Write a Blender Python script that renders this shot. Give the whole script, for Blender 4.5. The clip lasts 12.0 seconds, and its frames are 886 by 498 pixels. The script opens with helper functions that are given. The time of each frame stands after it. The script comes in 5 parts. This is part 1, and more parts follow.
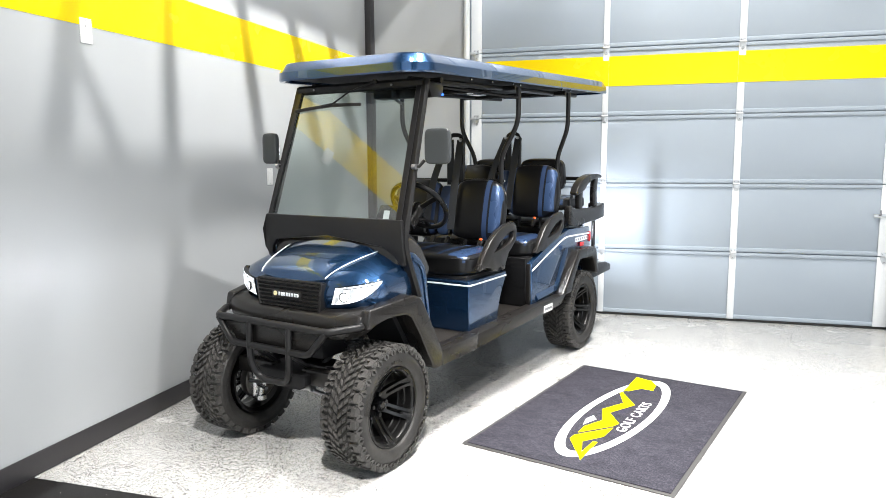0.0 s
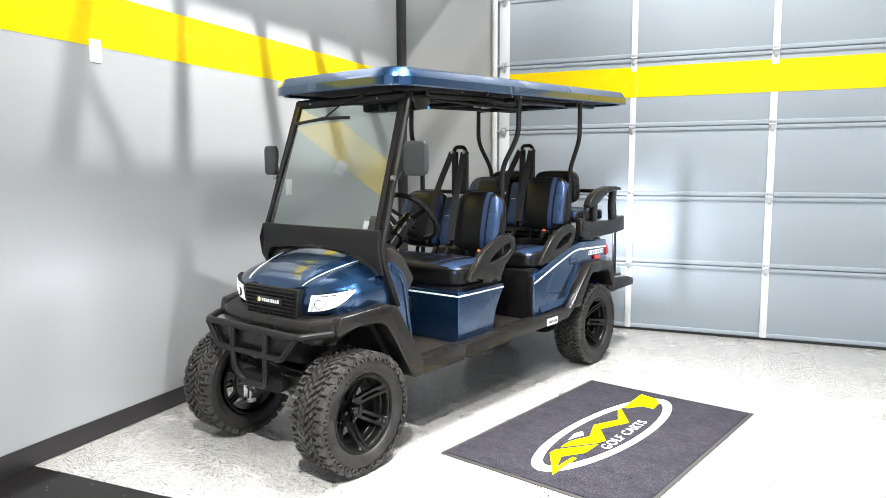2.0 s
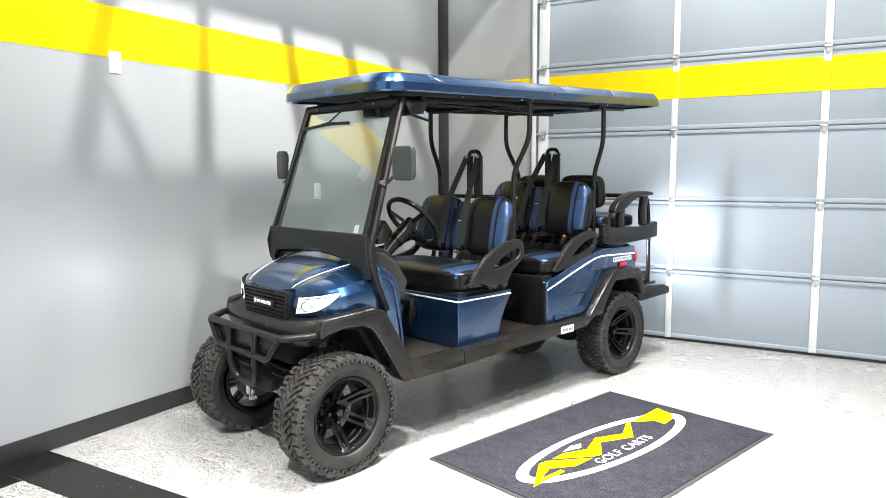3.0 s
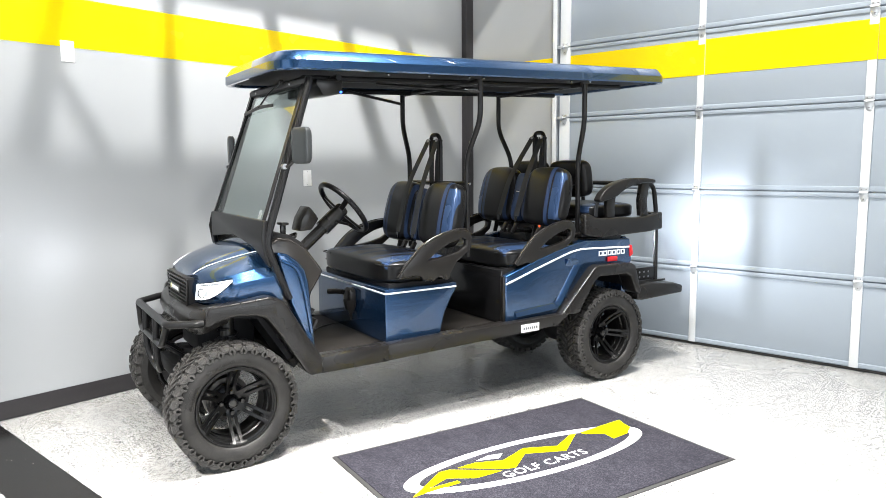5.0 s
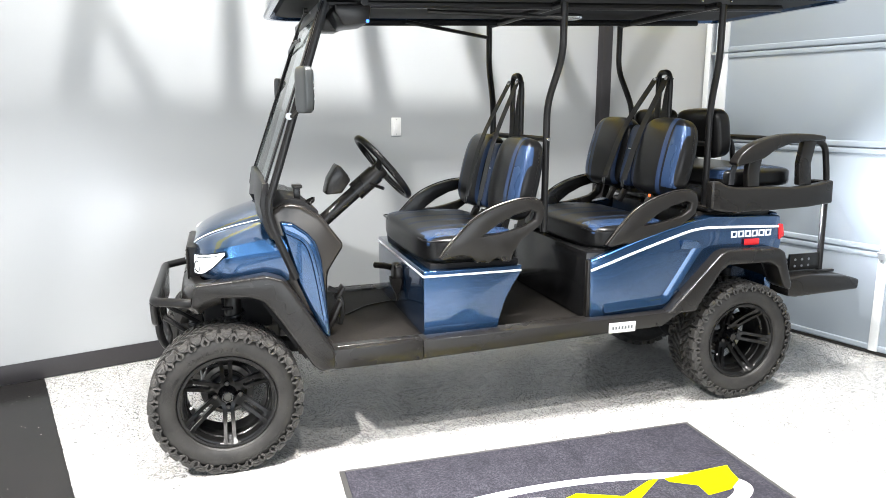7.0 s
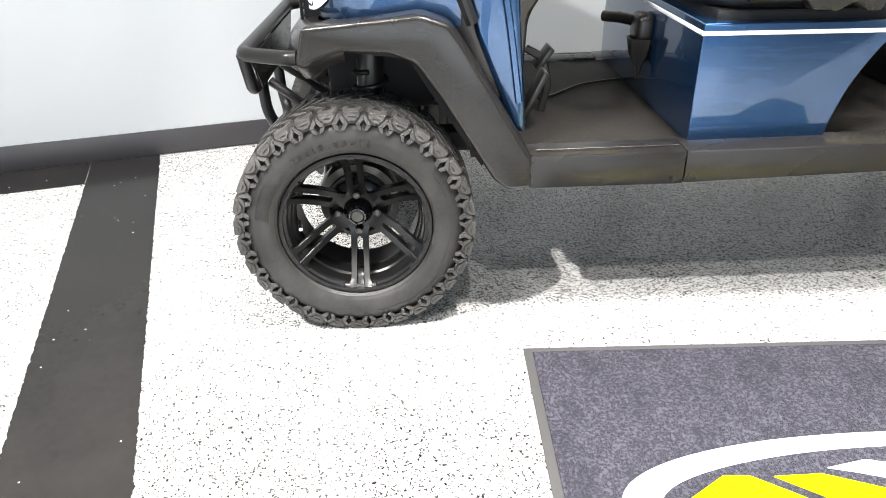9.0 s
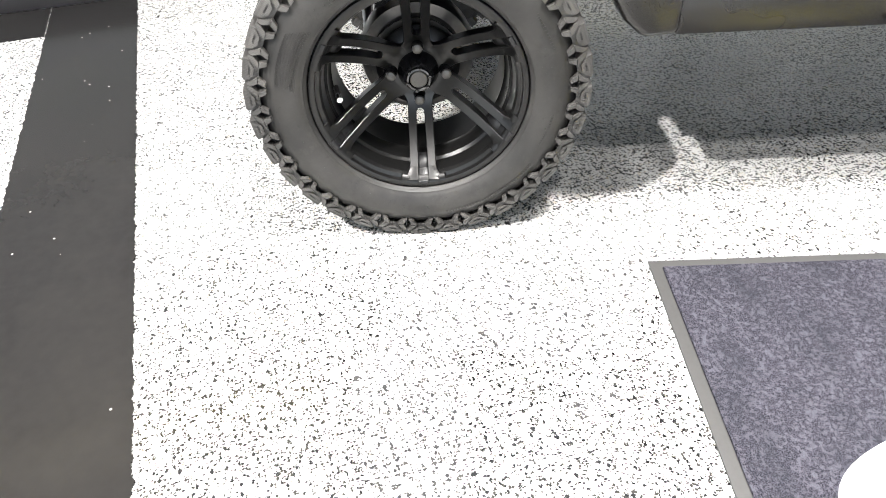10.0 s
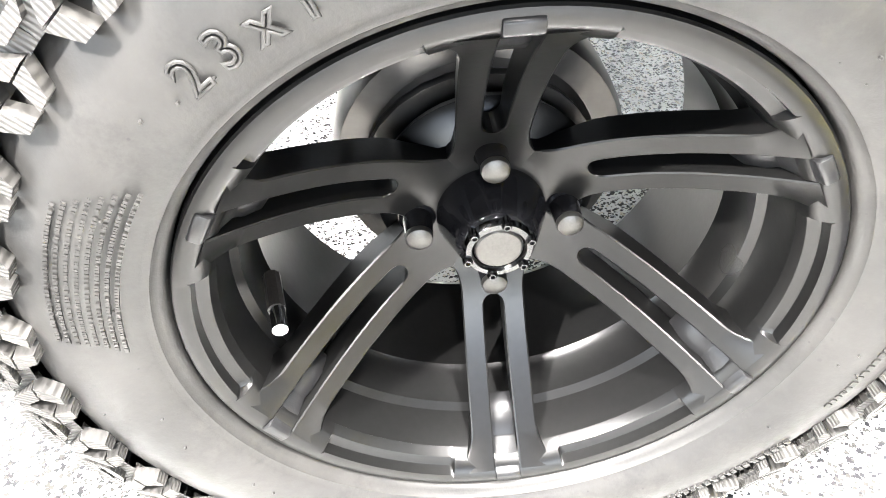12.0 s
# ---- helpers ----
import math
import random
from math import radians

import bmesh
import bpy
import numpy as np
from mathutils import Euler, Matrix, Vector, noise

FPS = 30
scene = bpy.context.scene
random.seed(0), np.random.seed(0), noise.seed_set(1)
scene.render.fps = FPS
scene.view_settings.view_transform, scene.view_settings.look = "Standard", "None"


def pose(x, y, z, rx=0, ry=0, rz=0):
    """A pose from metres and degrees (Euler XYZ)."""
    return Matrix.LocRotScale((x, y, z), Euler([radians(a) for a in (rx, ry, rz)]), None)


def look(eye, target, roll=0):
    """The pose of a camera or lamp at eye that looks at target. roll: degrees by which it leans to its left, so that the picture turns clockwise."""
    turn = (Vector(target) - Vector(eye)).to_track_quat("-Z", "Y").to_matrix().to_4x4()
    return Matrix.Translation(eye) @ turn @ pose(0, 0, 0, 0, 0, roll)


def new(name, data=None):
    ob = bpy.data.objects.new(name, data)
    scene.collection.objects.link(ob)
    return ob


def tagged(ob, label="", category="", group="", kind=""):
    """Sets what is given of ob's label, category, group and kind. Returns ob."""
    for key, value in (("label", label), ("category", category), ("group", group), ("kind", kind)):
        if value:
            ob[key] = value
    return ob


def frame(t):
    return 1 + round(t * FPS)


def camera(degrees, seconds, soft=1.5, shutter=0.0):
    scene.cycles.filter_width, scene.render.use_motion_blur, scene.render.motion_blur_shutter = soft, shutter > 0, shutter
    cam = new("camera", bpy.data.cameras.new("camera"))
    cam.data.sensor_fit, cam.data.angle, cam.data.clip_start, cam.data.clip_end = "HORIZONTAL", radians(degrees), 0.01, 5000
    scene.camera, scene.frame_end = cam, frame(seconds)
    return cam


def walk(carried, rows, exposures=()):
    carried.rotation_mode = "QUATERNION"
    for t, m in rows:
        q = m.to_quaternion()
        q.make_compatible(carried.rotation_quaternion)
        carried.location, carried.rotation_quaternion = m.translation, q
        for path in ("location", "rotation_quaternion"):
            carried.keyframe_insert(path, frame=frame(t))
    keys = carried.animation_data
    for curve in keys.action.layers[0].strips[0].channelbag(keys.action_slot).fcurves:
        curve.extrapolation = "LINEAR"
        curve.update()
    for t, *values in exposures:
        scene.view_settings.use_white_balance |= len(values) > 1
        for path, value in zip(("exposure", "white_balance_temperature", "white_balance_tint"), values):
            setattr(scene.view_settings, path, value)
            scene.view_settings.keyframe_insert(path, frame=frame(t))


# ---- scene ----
cam = camera(64.2, 12.0, 0.5)
PATH = [
    (0, (2.772, 0.237, 1.495), (2.205, 2.138, 1.235), -0.3),
    (0.5, (2.756, 0.192, 1.496), (2.195, 2.095, 1.236), -0.1),
    (1, (2.867, 0.204, 1.489), (2.258, 2.093, 1.241), -0.2),
    (1.5, (3.106, 0.251, 1.5), (2.386, 2.102, 1.264), -0.1),
    (2, (3.266, 0.368, 1.492), (2.489, 2.197, 1.266), -0.2),
    (2.5, (3.424, 0.501, 1.498), (2.586, 2.305, 1.286), -0.2),
    (3, (3.725, 0.614, 1.5), (2.719, 2.329, 1.283), -0.2),
    (5, (4.512, 1.499, 1.447), (3.195, 2.985, 1.211), -0.4),
    (5.5, (4.585, 1.767, 1.465), (3.221, 3.207, 1.206), -0.2),
    (6, (4.671, 2.048, 1.492), (3.147, 3.31, 1.198), -0.0),
    (6.5, (4.559, 2.317, 1.472), (2.953, 3.465, 1.152), -0.1),
    (6.7, (4.478, 2.412, 1.476), (2.862, 3.543, 1.145), -0.1),
    (8.3, (3.613, 2.949, 1.328), (1.880, 3.596, 0.568), -0.6),
    (8.5, (3.503, 2.953, 1.230), (1.776, 3.607, 0.461), 0.0),
    (9, (3.209, 3.008, 1.104), (1.531, 3.540, 0.155), -0.8),
    (9.5, (2.939, 2.959, 1.020), (1.388, 3.463, -0.138), -1.6),
    (10, (2.699, 2.985, 0.902), (1.238, 3.432, -0.389), -1.8),
    (10.5, (2.430, 2.996, 0.836), (0.966, 3.443, -0.451), -2.2),
    (11, (2.158, 3.047, 0.766), (0.723, 3.509, -0.548), -2.8),
    (11.5, (1.967, 3.121, 0.676), (0.548, 3.552, -0.666), -3.4),
    (12, (1.861, 3.161, 0.628), (0.482, 3.608, -0.751), -3.6),
]
walk(cam, [(t, look(eye, target, roll)) for t, eye, target, roll in PATH],
     [(0, 0.04), (1.5, 0.0), (3.0, 0.05), (5.5, 0.13), (6.5, 0.26), (8.3, 0.53), (9.0, 0.48), (9.5, 0.45), (10.0, 0.5), (10.5, 0.65), (11.0, 1.0), (11.5, 1.62), (12, 2.38)])

# ---------------------------------------------------------------- light
world = bpy.data.worlds.new("world")
scene.world = world
world.use_nodes = True
wn = world.node_tree.nodes
sky = wn.new("ShaderNodeTexSky")
sky.sky_type, sky.sun_disc = "NISHITA", False
sky.sun_elevation, sky.sun_rotation = radians(48), radians(150)
wn["Background"].inputs["Strength"].default_value = 0.15
world.node_tree.links.new(sky.outputs["Color"], wn["Background"].inputs["Color"])


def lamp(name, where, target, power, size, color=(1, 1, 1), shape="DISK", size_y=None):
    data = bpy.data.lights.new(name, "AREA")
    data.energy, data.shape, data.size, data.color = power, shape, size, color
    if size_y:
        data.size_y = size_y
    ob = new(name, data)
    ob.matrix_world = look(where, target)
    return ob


# high-bay lamps under the roof
for hx, hy, hp, wide in ((2.8, 4.9, 300, 150), (2.30, 3.10, 48, 100), (3.0, 0.5, 85, 85)):
    lamp("high_bay_light", (hx, hy, 6.1), (hx, hy, 0), hp, 0.7, (1.0, 0.98, 0.95)).data.spread = radians(wide)
# lamps above the joists, whose light falls through them on the wall
joist_lamp = lamp("high_bay_light", (3.2, 4.0, 5.9), (1.7, 4.3, 4.9), 155, 0.07, (1.0, 0.98, 0.96))
joist_lamp.data.spread = radians(72)
bay_lamp = lamp("high_bay_light", (3.2, 4.0, 5.9), (2.6, 3.9, 0.0), 70, 0.5, (1.0, 0.98, 0.96))
bay_lamp.data.spread = radians(56)
aisle_lamp = lamp("high_bay_light", (3.4, -1.0, 6.0), (2.1, 2.4, 0.0), 112, 0.20, (1.0, 0.98, 0.96))
aisle_lamp.data.spread = radians(64)
# the next row of high bays
lamp("high_bay_light", (5.6, 2.4, 6.1), (4.6, 2.6, 0), 150, 0.45, (1.0, 0.98, 0.96))
# daylight through the wide openings on the east and south sides
lamp("daylight", (8.4, 1.6, 1.55), (0.5, 2.8, 1.3), 120, 5.6, (0.90, 0.95, 1.0), "RECTANGLE", 1.7)
lamp("daylight", (4.0, -5.9, 1.7), (3.0, 3.4, 0.9), 95, 4.6, (0.92, 0.96, 1.0), "RECTANGLE", 2.8)

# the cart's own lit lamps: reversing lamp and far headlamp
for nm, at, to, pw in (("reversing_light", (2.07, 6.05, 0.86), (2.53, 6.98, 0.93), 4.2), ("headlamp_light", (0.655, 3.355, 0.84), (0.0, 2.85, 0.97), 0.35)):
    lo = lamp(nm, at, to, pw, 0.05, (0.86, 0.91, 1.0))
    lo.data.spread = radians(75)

# ---------------------------------------------------------------- materials


class Nodes:
    """A short hand for building a node material."""

    def __init__(self, name, rough=0.5, metal=0.0, color=(0.5, 0.5, 0.5)):
        self.mat = bpy.data.materials.new(name)
        self.mat.use_nodes = True
        self.t = self.mat.node_tree
        self.b = self.t.nodes["Principled BSDF"]
        self.b.inputs["Roughness"].default_value = rough
        self.b.inputs["Metallic"].default_value = metal
        self.b.inputs["Base Color"].default_value = (*color, 1)
        self.mat.diffuse_color = (*color, 1)
        self.coord = self.t.nodes.new("ShaderNodeTexCoord").outputs["Object"]

    def put(self, socket, value):
        if hasattr(value, "links"):
            self.t.links.new(value, socket)
        else:
            socket.default_value = value

    def noise(self, scale, detail=4.0, rough=0.55, stretch=None):
        n = self.t.nodes.new("ShaderNodeTexNoise")
        n.inputs["Scale"].default_value, n.inputs["Detail"].default_value = scale, detail
        n.inputs["Roughness"].default_value = rough
        at = self.coord
        if stretch:
            m = self.t.nodes.new("ShaderNodeMapping")
            m.inputs["Scale"].default_value = stretch
            self.t.links.new(at, m.inputs["Vector"])
            at = m.outputs["Vector"]
        self.t.links.new(at, n.inputs["Vector"])
        return n.outputs["Fac"]

    def voronoi(self, scale, out="Distance", feature="F1", stretch=None, randomness=1.0, metric="EUCLIDEAN"):
        n = self.t.nodes.new("ShaderNodeTexVoronoi")
        n.feature, n.distance = feature, metric
        n.inputs["Scale"].default_value = scale
        n.inputs["Randomness"].default_value = randomness
        at = self.coord
        if stretch:
            m = self.t.nodes.new("ShaderNodeMapping")
            m.inputs["Scale"].default_value = stretch
            self.t.links.new(at, m.inputs["Vector"])
            at = m.outputs["Vector"]
        self.t.links.new(at, n.inputs["Vector"])
        return n.outputs[out]

    def ramp(self, fac, *stops):
        n = self.t.nodes.new("ShaderNodeValToRGB")
        e = n.color_ramp.elements
        while len(e) < len(stops):
            e.new(0.5)
        for k, (at, c) in enumerate(stops):
            e[k].position = at
            e[k].color = (*c, 1) if isinstance(c, tuple) else (c, c, c, 1)
        self.t.links.new(fac, n.inputs["Fac"])
        return n.outputs["Color"]

    def mix(self, fac, a, b, blend="MIX"):
        n = self.t.nodes.new("ShaderNodeMix")
        n.data_type, n.blend_type = "RGBA", blend
        self.put(n.inputs[0], fac)
        self.put(n.inputs[6], (*a, 1) if isinstance(a, tuple) else a)
        self.put(n.inputs[7], (*b, 1) if isinstance(b, tuple) else b)
        return n.outputs[2]

    def math(self, op, a, b=0.0):
        n = self.t.nodes.new("ShaderNodeMath")
        n.operation = op
        self.put(n.inputs[0], a)
        self.put(n.inputs[1], b)
        return n.outputs[0]

    def color(self, socket):
        self.put(self.b.inputs["Base Color"], socket)
        return self

    def rough(self, socket):
        self.put(self.b.inputs["Roughness"], socket)
        return self

    def bump(self, height, strength=0.2, distance=0.002):
        n = self.t.nodes.new("ShaderNodeBump")
        n.inputs["Strength"].default_value, n.inputs["Distance"].default_value = strength, distance
        self.t.links.new(height, n.inputs["Height"])
        self.t.links.new(n.outputs["Normal"], self.b.inputs["Normal"])
        return self

    def coat(self, weight, rough=0.05):
        self.b.inputs["Coat Weight"].default_value = weight
        self.b.inputs["Coat Roughness"].default_value = rough
        return self


def plain(name, color, rough=0.5, metal=0.0, grain=120.0, spread=0.12, bump=0.08, coat=0.0):
    """A surface with fine grain, faint larger clouds and slightly uneven gloss."""
    m = Nodes(name, rough, metal, color)
    fine, wide = m.noise(grain, 3), m.noise(2.3, 3)
    dark = tuple(c * (1 - spread) for c in color)
    light = tuple(min(1, c * (1 + spread)) for c in color)
    m.color(m.mix(m.math("MULTIPLY", fine, m.math("ADD", wide, 0.45)), dark, light))
    m.rough(m.math("ADD", m.math("MULTIPLY", wide, 0.12), rough - 0.06))
    if bump:
        m.bump(fine, bump, 0.001)
    if coat:
        m.coat(coat, 0.04)
    return m.mat


def wall_paint():
    m = Nodes("grey_wall_paint", 0.42, 0, (0.46, 0.47, 0.49))
    wide, fine = m.noise(0.8, 4), m.noise(160, 3)
    m.color(m.mix(wide, (0.345, 0.359, 0.367), (0.395, 0.410, 0.419)))
    m.rough(m.math("ADD", m.math("MULTIPLY", wide, 0.15), 0.34))
    return m.bump(fine, 0.12, 0.001).mat


def door_paint():
    m = Nodes("blue_grey_door_paint", 0.36, 0, (0.40, 0.45, 0.51))
    wide, fine = m.noise(1.3, 4), m.noise(220, 2)
    m.color(m.mix(wide, (0.320, 0.365, 0.415), (0.365, 0.415, 0.465)))
    m.rough(m.math("ADD", m.math("MULTIPLY", wide, 0.12), 0.30))
    return m.bump(m.math("ADD", fine, m.math("MULTIPLY", m.noise(5, 2), 4.0)), 0.10, 0.001).mat


def flake_floor():
    """White epoxy strewn with black, grey and tan flakes under a clear coat."""
    m = Nodes("white_flake_epoxy", 0.3, 0, (0.8, 0.8, 0.79))
    wobble = m.noise(60, 2)
    wide = m.noise(0.9, 4)
    base = m.mix(wide, (0.57, 0.567, 0.551), (0.65, 0.646, 0.626))
    c = base
    near = None
    for scale, stretch, cut, size in ((118, (1.0, 1.5, 1.0), 0.63, 0.88), (168, (1.5, 1.0, 1.0), 0.46, 0.96), (245, (1.0, 1.0, 1.0), 0.40, 1.0)):
        cell = m.voronoi(scale, "Color", stretch=stretch, metric="MANHATTAN")
        sep = m.t.nodes.new("ShaderNodeSeparateColor")
        m.t.links.new(cell, sep.inputs[0])
        near = m.voronoi(scale, "Distance", stretch=stretch, metric="MANHATTAN")
        inside = m.math("LESS_THAN", near, m.math("MULTIPLY", sep.outputs["Green"], size))
        black = m.math("MULTIPLY", inside, m.math("GREATER_THAN", sep.outputs["Red"], cut))
        grey = m.math("MULTIPLY", inside, m.math("LESS_THAN", sep.outputs["Red"], 0.10))
        tan = m.math("MULTIPLY", inside, m.math("LESS_THAN", m.math("ABSOLUTE", m.math("SUBTRACT", sep.outputs["Red"], 0.22)), 0.05))
        c = m.mix(tan, c, (0.52, 0.47, 0.38))
        c = m.mix(grey, c, (0.36, 0.37, 0.38))
        c = m.mix(black, c, (0.014, 0.014, 0.016) if scale < 200 else (0.032, 0.030, 0.028))
    m.color(c).rough(m.math("ADD", m.math("MULTIPLY", wide, 0.1), 0.22))
    return m.bump(m.math("ADD", wobble, m.math("MULTIPLY", near, 0.5)), 0.12, 0.0015).coat(0.35, 0.1).mat


def mat_pile():
    m = Nodes("charcoal_mat_pile", 0.95, 0, (0.05, 0.05, 0.06))
    fine, grit, mid, wide = m.noise(520, 2), m.noise(150, 3), m.noise(22, 5, 0.7), m.noise(6, 5, 0.7, (1, 1.8, 1))
    c = m.mix(m.ramp(fine, (0.35, 0.0), (0.65, 1.0)), (0.004, 0.004, 0.007), (0.066, 0.063, 0.079))
    c = m.mix(m.ramp(grit, (0.50, 0.0), (0.60, 0.6)), c, (0.092, 0.089, 0.108))
    c = m.mix(m.ramp(wide, (0.46, 0.0), (0.66, 0.5)), c, (0.016, 0.017, 0.022))
    c = m.mix(m.ramp(mid, (0.58, 0.0), (0.74, 0.4)), c, (0.016, 0.016, 0.022))
    m.b.inputs["Specular IOR Level"].default_value = 0.1
    return m.color(c).bump(fine, 0.8, 0.004).mat


def stripe_paint():
    """Black floor paint, scuffed grey in places and strewn with a few pale specks."""
    m = Nodes("black_floor_paint", 0.16, 0, (0.014, 0.013, 0.013))
    wide, fine, cell = m.noise(1.7, 5, 0.6), m.noise(45, 4), m.voronoi(34, "Color")
    sep = m.t.nodes.new("ShaderNodeSeparateColor")
    m.t.links.new(cell, sep.inputs[0])
    c = m.mix(fine, (0.010, 0.0095, 0.0095), (0.018, 0.017, 0.0165))
    c = m.mix(m.ramp(wide, (0.50, 0.0), (0.72, 0.7)), c, (0.024, 0.0225, 0.021))
    speck = m.math("MULTIPLY", m.math("LESS_THAN", m.voronoi(34), 0.085), m.math("GREATER_THAN", sep.outputs["Red"], 0.80))
    m.color(m.mix(speck, c, (0.42, 0.41, 0.38)))
    m.rough(m.math("ADD", m.math("MULTIPLY", wide, 0.22), 0.08))
    m.b.inputs["IOR"].default_value = 1.22
    return m.bump(fine, 0.03, 0.001).mat


def car_paint():
    m = Nodes("metallic_blue_paint", 0.26, 0.85, (0.02, 0.06, 0.14))
    flake, wide = m.voronoi(900, "Distance"), m.noise(3, 3)
    c = m.mix(flake, (0.013, 0.045, 0.114), (0.032, 0.105, 0.248))
    m.color(m.mix(wide, c, (0.019, 0.066, 0.162)))
    m.b.inputs["Coat IOR"].default_value = 1.6
    return m.coat(1.0, 0.02).mat


def rubber(name, k):
    """k: how pale the dust makes it."""
    m = Nodes(name, 0.62, 0, (0.035, 0.033, 0.031))
    wide, fine, dust, spots = m.noise(9, 6, 0.65), m.noise(180, 3), m.noise(38, 5, 0.7), m.voronoi(46)
    c = m.mix(m.ramp(wide, (0.35, 0.0), (0.68, 1.0)), (0.014 * k, 0.0133 * k, 0.0125 * k), (0.040 * k, 0.0375 * k, 0.035 * k))
    c = m.mix(m.ramp(dust, (0.56, 0.0), (0.74, 0.45)), c, (0.066 * k, 0.061 * k, 0.055 * k))
    c = m.mix(m.ramp(spots, (0.05, 0.8), (0.09, 0.0)), c, (0.012, 0.012, 0.012))
    stain, nub = m.noise(21, 6, 0.75), m.voronoi(62)
    c = m.mix(m.ramp(stain, (0.53, 0.0), (0.66, 0.6)), c, (0.010 * k, 0.0095 * k, 0.009 * k))
    c = m.mix(m.ramp(nub, (0.035, 0.9), (0.06, 0.0)), c, (0.008, 0.008, 0.008))
    m.rough(m.math("ADD", m.math("MULTIPLY", dust, 0.35), 0.36))
    return m.color(c).bump(m.math("ADD", fine, m.math("MULTIPLY", wide, 2.0)), 0.22, 0.001).mat


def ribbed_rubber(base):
    """The same rubber with fine ribs moulded into the blocks' faces."""
    mat = base
    mat.name = "ribbed_tyre_rubber"
    t = mat.node_tree
    at = t.nodes.new("ShaderNodeTexCoord").outputs["Object"]
    sep = t.nodes.new("ShaderNodeSeparateXYZ")
    t.links.new(at, sep.inputs[0])

    def math_node(op, a, b=0.0):
        n = t.nodes.new("ShaderNodeMath")
        n.operation = op
        for sock, v in zip(n.inputs, (a, b)):
            if hasattr(v, "links"):
                t.links.new(v, sock)
            else:
                sock.default_value = v
        return n.outputs[0]

    wave = math_node("SINE", math_node("MULTIPLY", math_node("ARCTAN2", sep.outputs["Z"], sep.outputs["Y"]), 640.0))
    side = math_node("GREATER_THAN", sep.outputs["X"], 0.004)
    old = [n for n in t.nodes if n.type == "BUMP"][0]
    b = t.nodes.new("ShaderNodeBump")
    b.inputs["Strength"].default_value, b.inputs["Distance"].default_value = 0.45, 0.0006
    t.links.new(math_node("MULTIPLY", wave, side), b.inputs["Height"])
    t.links.new(old.outputs["Normal"], b.inputs["Normal"])
    t.links.new(b.outputs["Normal"], t.nodes["Principled BSDF"].inputs["Normal"])
    return mat


def tinted_glass():
    """Windscreen sheet: lets most light straight through and mirrors the room."""
    mat = bpy.data.materials.new("windscreen_glass")
    mat.use_nodes = True
    t = mat.node_tree
    t.nodes.remove(t.nodes["Principled BSDF"])
    clear, shine, mixer, fr = (t.nodes.new("ShaderNodeBsdf" + k) if k != "M" else t.nodes.new("ShaderNodeMixShader") for k in ("Transparent", "Glossy", "M", "Transparent"))
    t.nodes.remove(fr)
    fr = t.nodes.new("ShaderNodeFresnel")
    fr.inputs["IOR"].default_value = 2.12
    clear.inputs["Color"].default_value = (0.70, 0.77, 0.75, 1)
    shine.inputs["Roughness"].default_value = 0.01
    t.links.new(fr.outputs[0], mixer.inputs[0])
    t.links.new(clear.outputs[0], mixer.inputs[1])
    t.links.new(shine.outputs[0], mixer.inputs[2])
    t.links.new(mixer.outputs[0], t.nodes["Material Output"].inputs["Surface"])
    return mat


def glowing(name, color, strength, rough=0.2):
    m = Nodes(name, rough, 0, color)
    m.b.inputs["Emission Color"].default_value = (*color, 1)
    m.b.inputs["Emission Strength"].default_value = strength
    return m.mat


WALL, DOOR, FLOOR, PILE, BLUE, RUBBER, PANE = wall_paint(), door_paint(), flake_floor(), mat_pile(), car_paint(), rubber("tyre_rubber", 0.75), tinted_glass()


def clear_sheet():
    """The far face of the windscreen: a plain tint."""
    mat = bpy.data.materials.new("clear_sheet_back")
    mat.use_nodes = True
    t = mat.node_tree
    t.nodes.remove(t.nodes["Principled BSDF"])
    tr = t.nodes.new("ShaderNodeBsdfTransparent")
    tr.inputs["Color"].default_value = (0.93, 0.96, 0.95, 1)
    t.links.new(tr.outputs[0], t.nodes["Material Output"].inputs["Surface"])
    return mat


CLEAR = clear_sheet()
CAPGREY = plain("speckled_grey_cap", (0.060, 0.058, 0.055), 0.36, 0.85, grain=500, spread=0.3, bump=0.06)
CEIL = plain("grey_roof_deck", (0.10, 0.10, 0.10), 0.8)
FAR = plain("grey_wall_paint_far", (0.28, 0.285, 0.29), 0.6)
YELLOW = plain("yellow_gloss_paint", (0.92, 0.66, 0.0015), 0.26, grain=60, spread=0.04, bump=0.04)
BASE = plain("black_baseboard", (0.030, 0.028, 0.030), 0.42)
STRIPE = stripe_paint()
WHITE = plain("white_plastic", (0.80, 0.80, 0.79), 0.35, spread=0.04)
GALV = plain("galvanised_steel", (0.62, 0.64, 0.66), 0.34, 0.75, grain=30, spread=0.15)
STILE = plain("white_stile_paint", (0.78, 0.80, 0.81), 0.34, spread=0.05)
BLACK = plain("black_plastic", (0.0120, 0.0110, 0.0103), 0.28, grain=420, spread=0.3, bump=0.2)
SATIN = plain("satin_black_tube", (0.0105, 0.0103, 0.0108), 0.32, grain=200, spread=0.2, bump=0.15)
DASH = plain("dark_grey_dash_plastic", (0.062, 0.057, 0.053), 0.23, 0.65, grain=260, spread=0.15, bump=0.15)
RIMMAT = plain("satin_black_alloy", (0.0185, 0.0182, 0.0180), 0.29, 0.75, grain=160, spread=0.15, bump=0.06)
VINYL = plain("black_vinyl", (0.007, 0.007, 0.0074), 0.29, grain=300, spread=0.25, bump=0.2)
NAVY = plain("navy_vinyl", (0.022, 0.042, 0.098), 0.42, 0.0, grain=300, spread=0.2, bump=0.3)
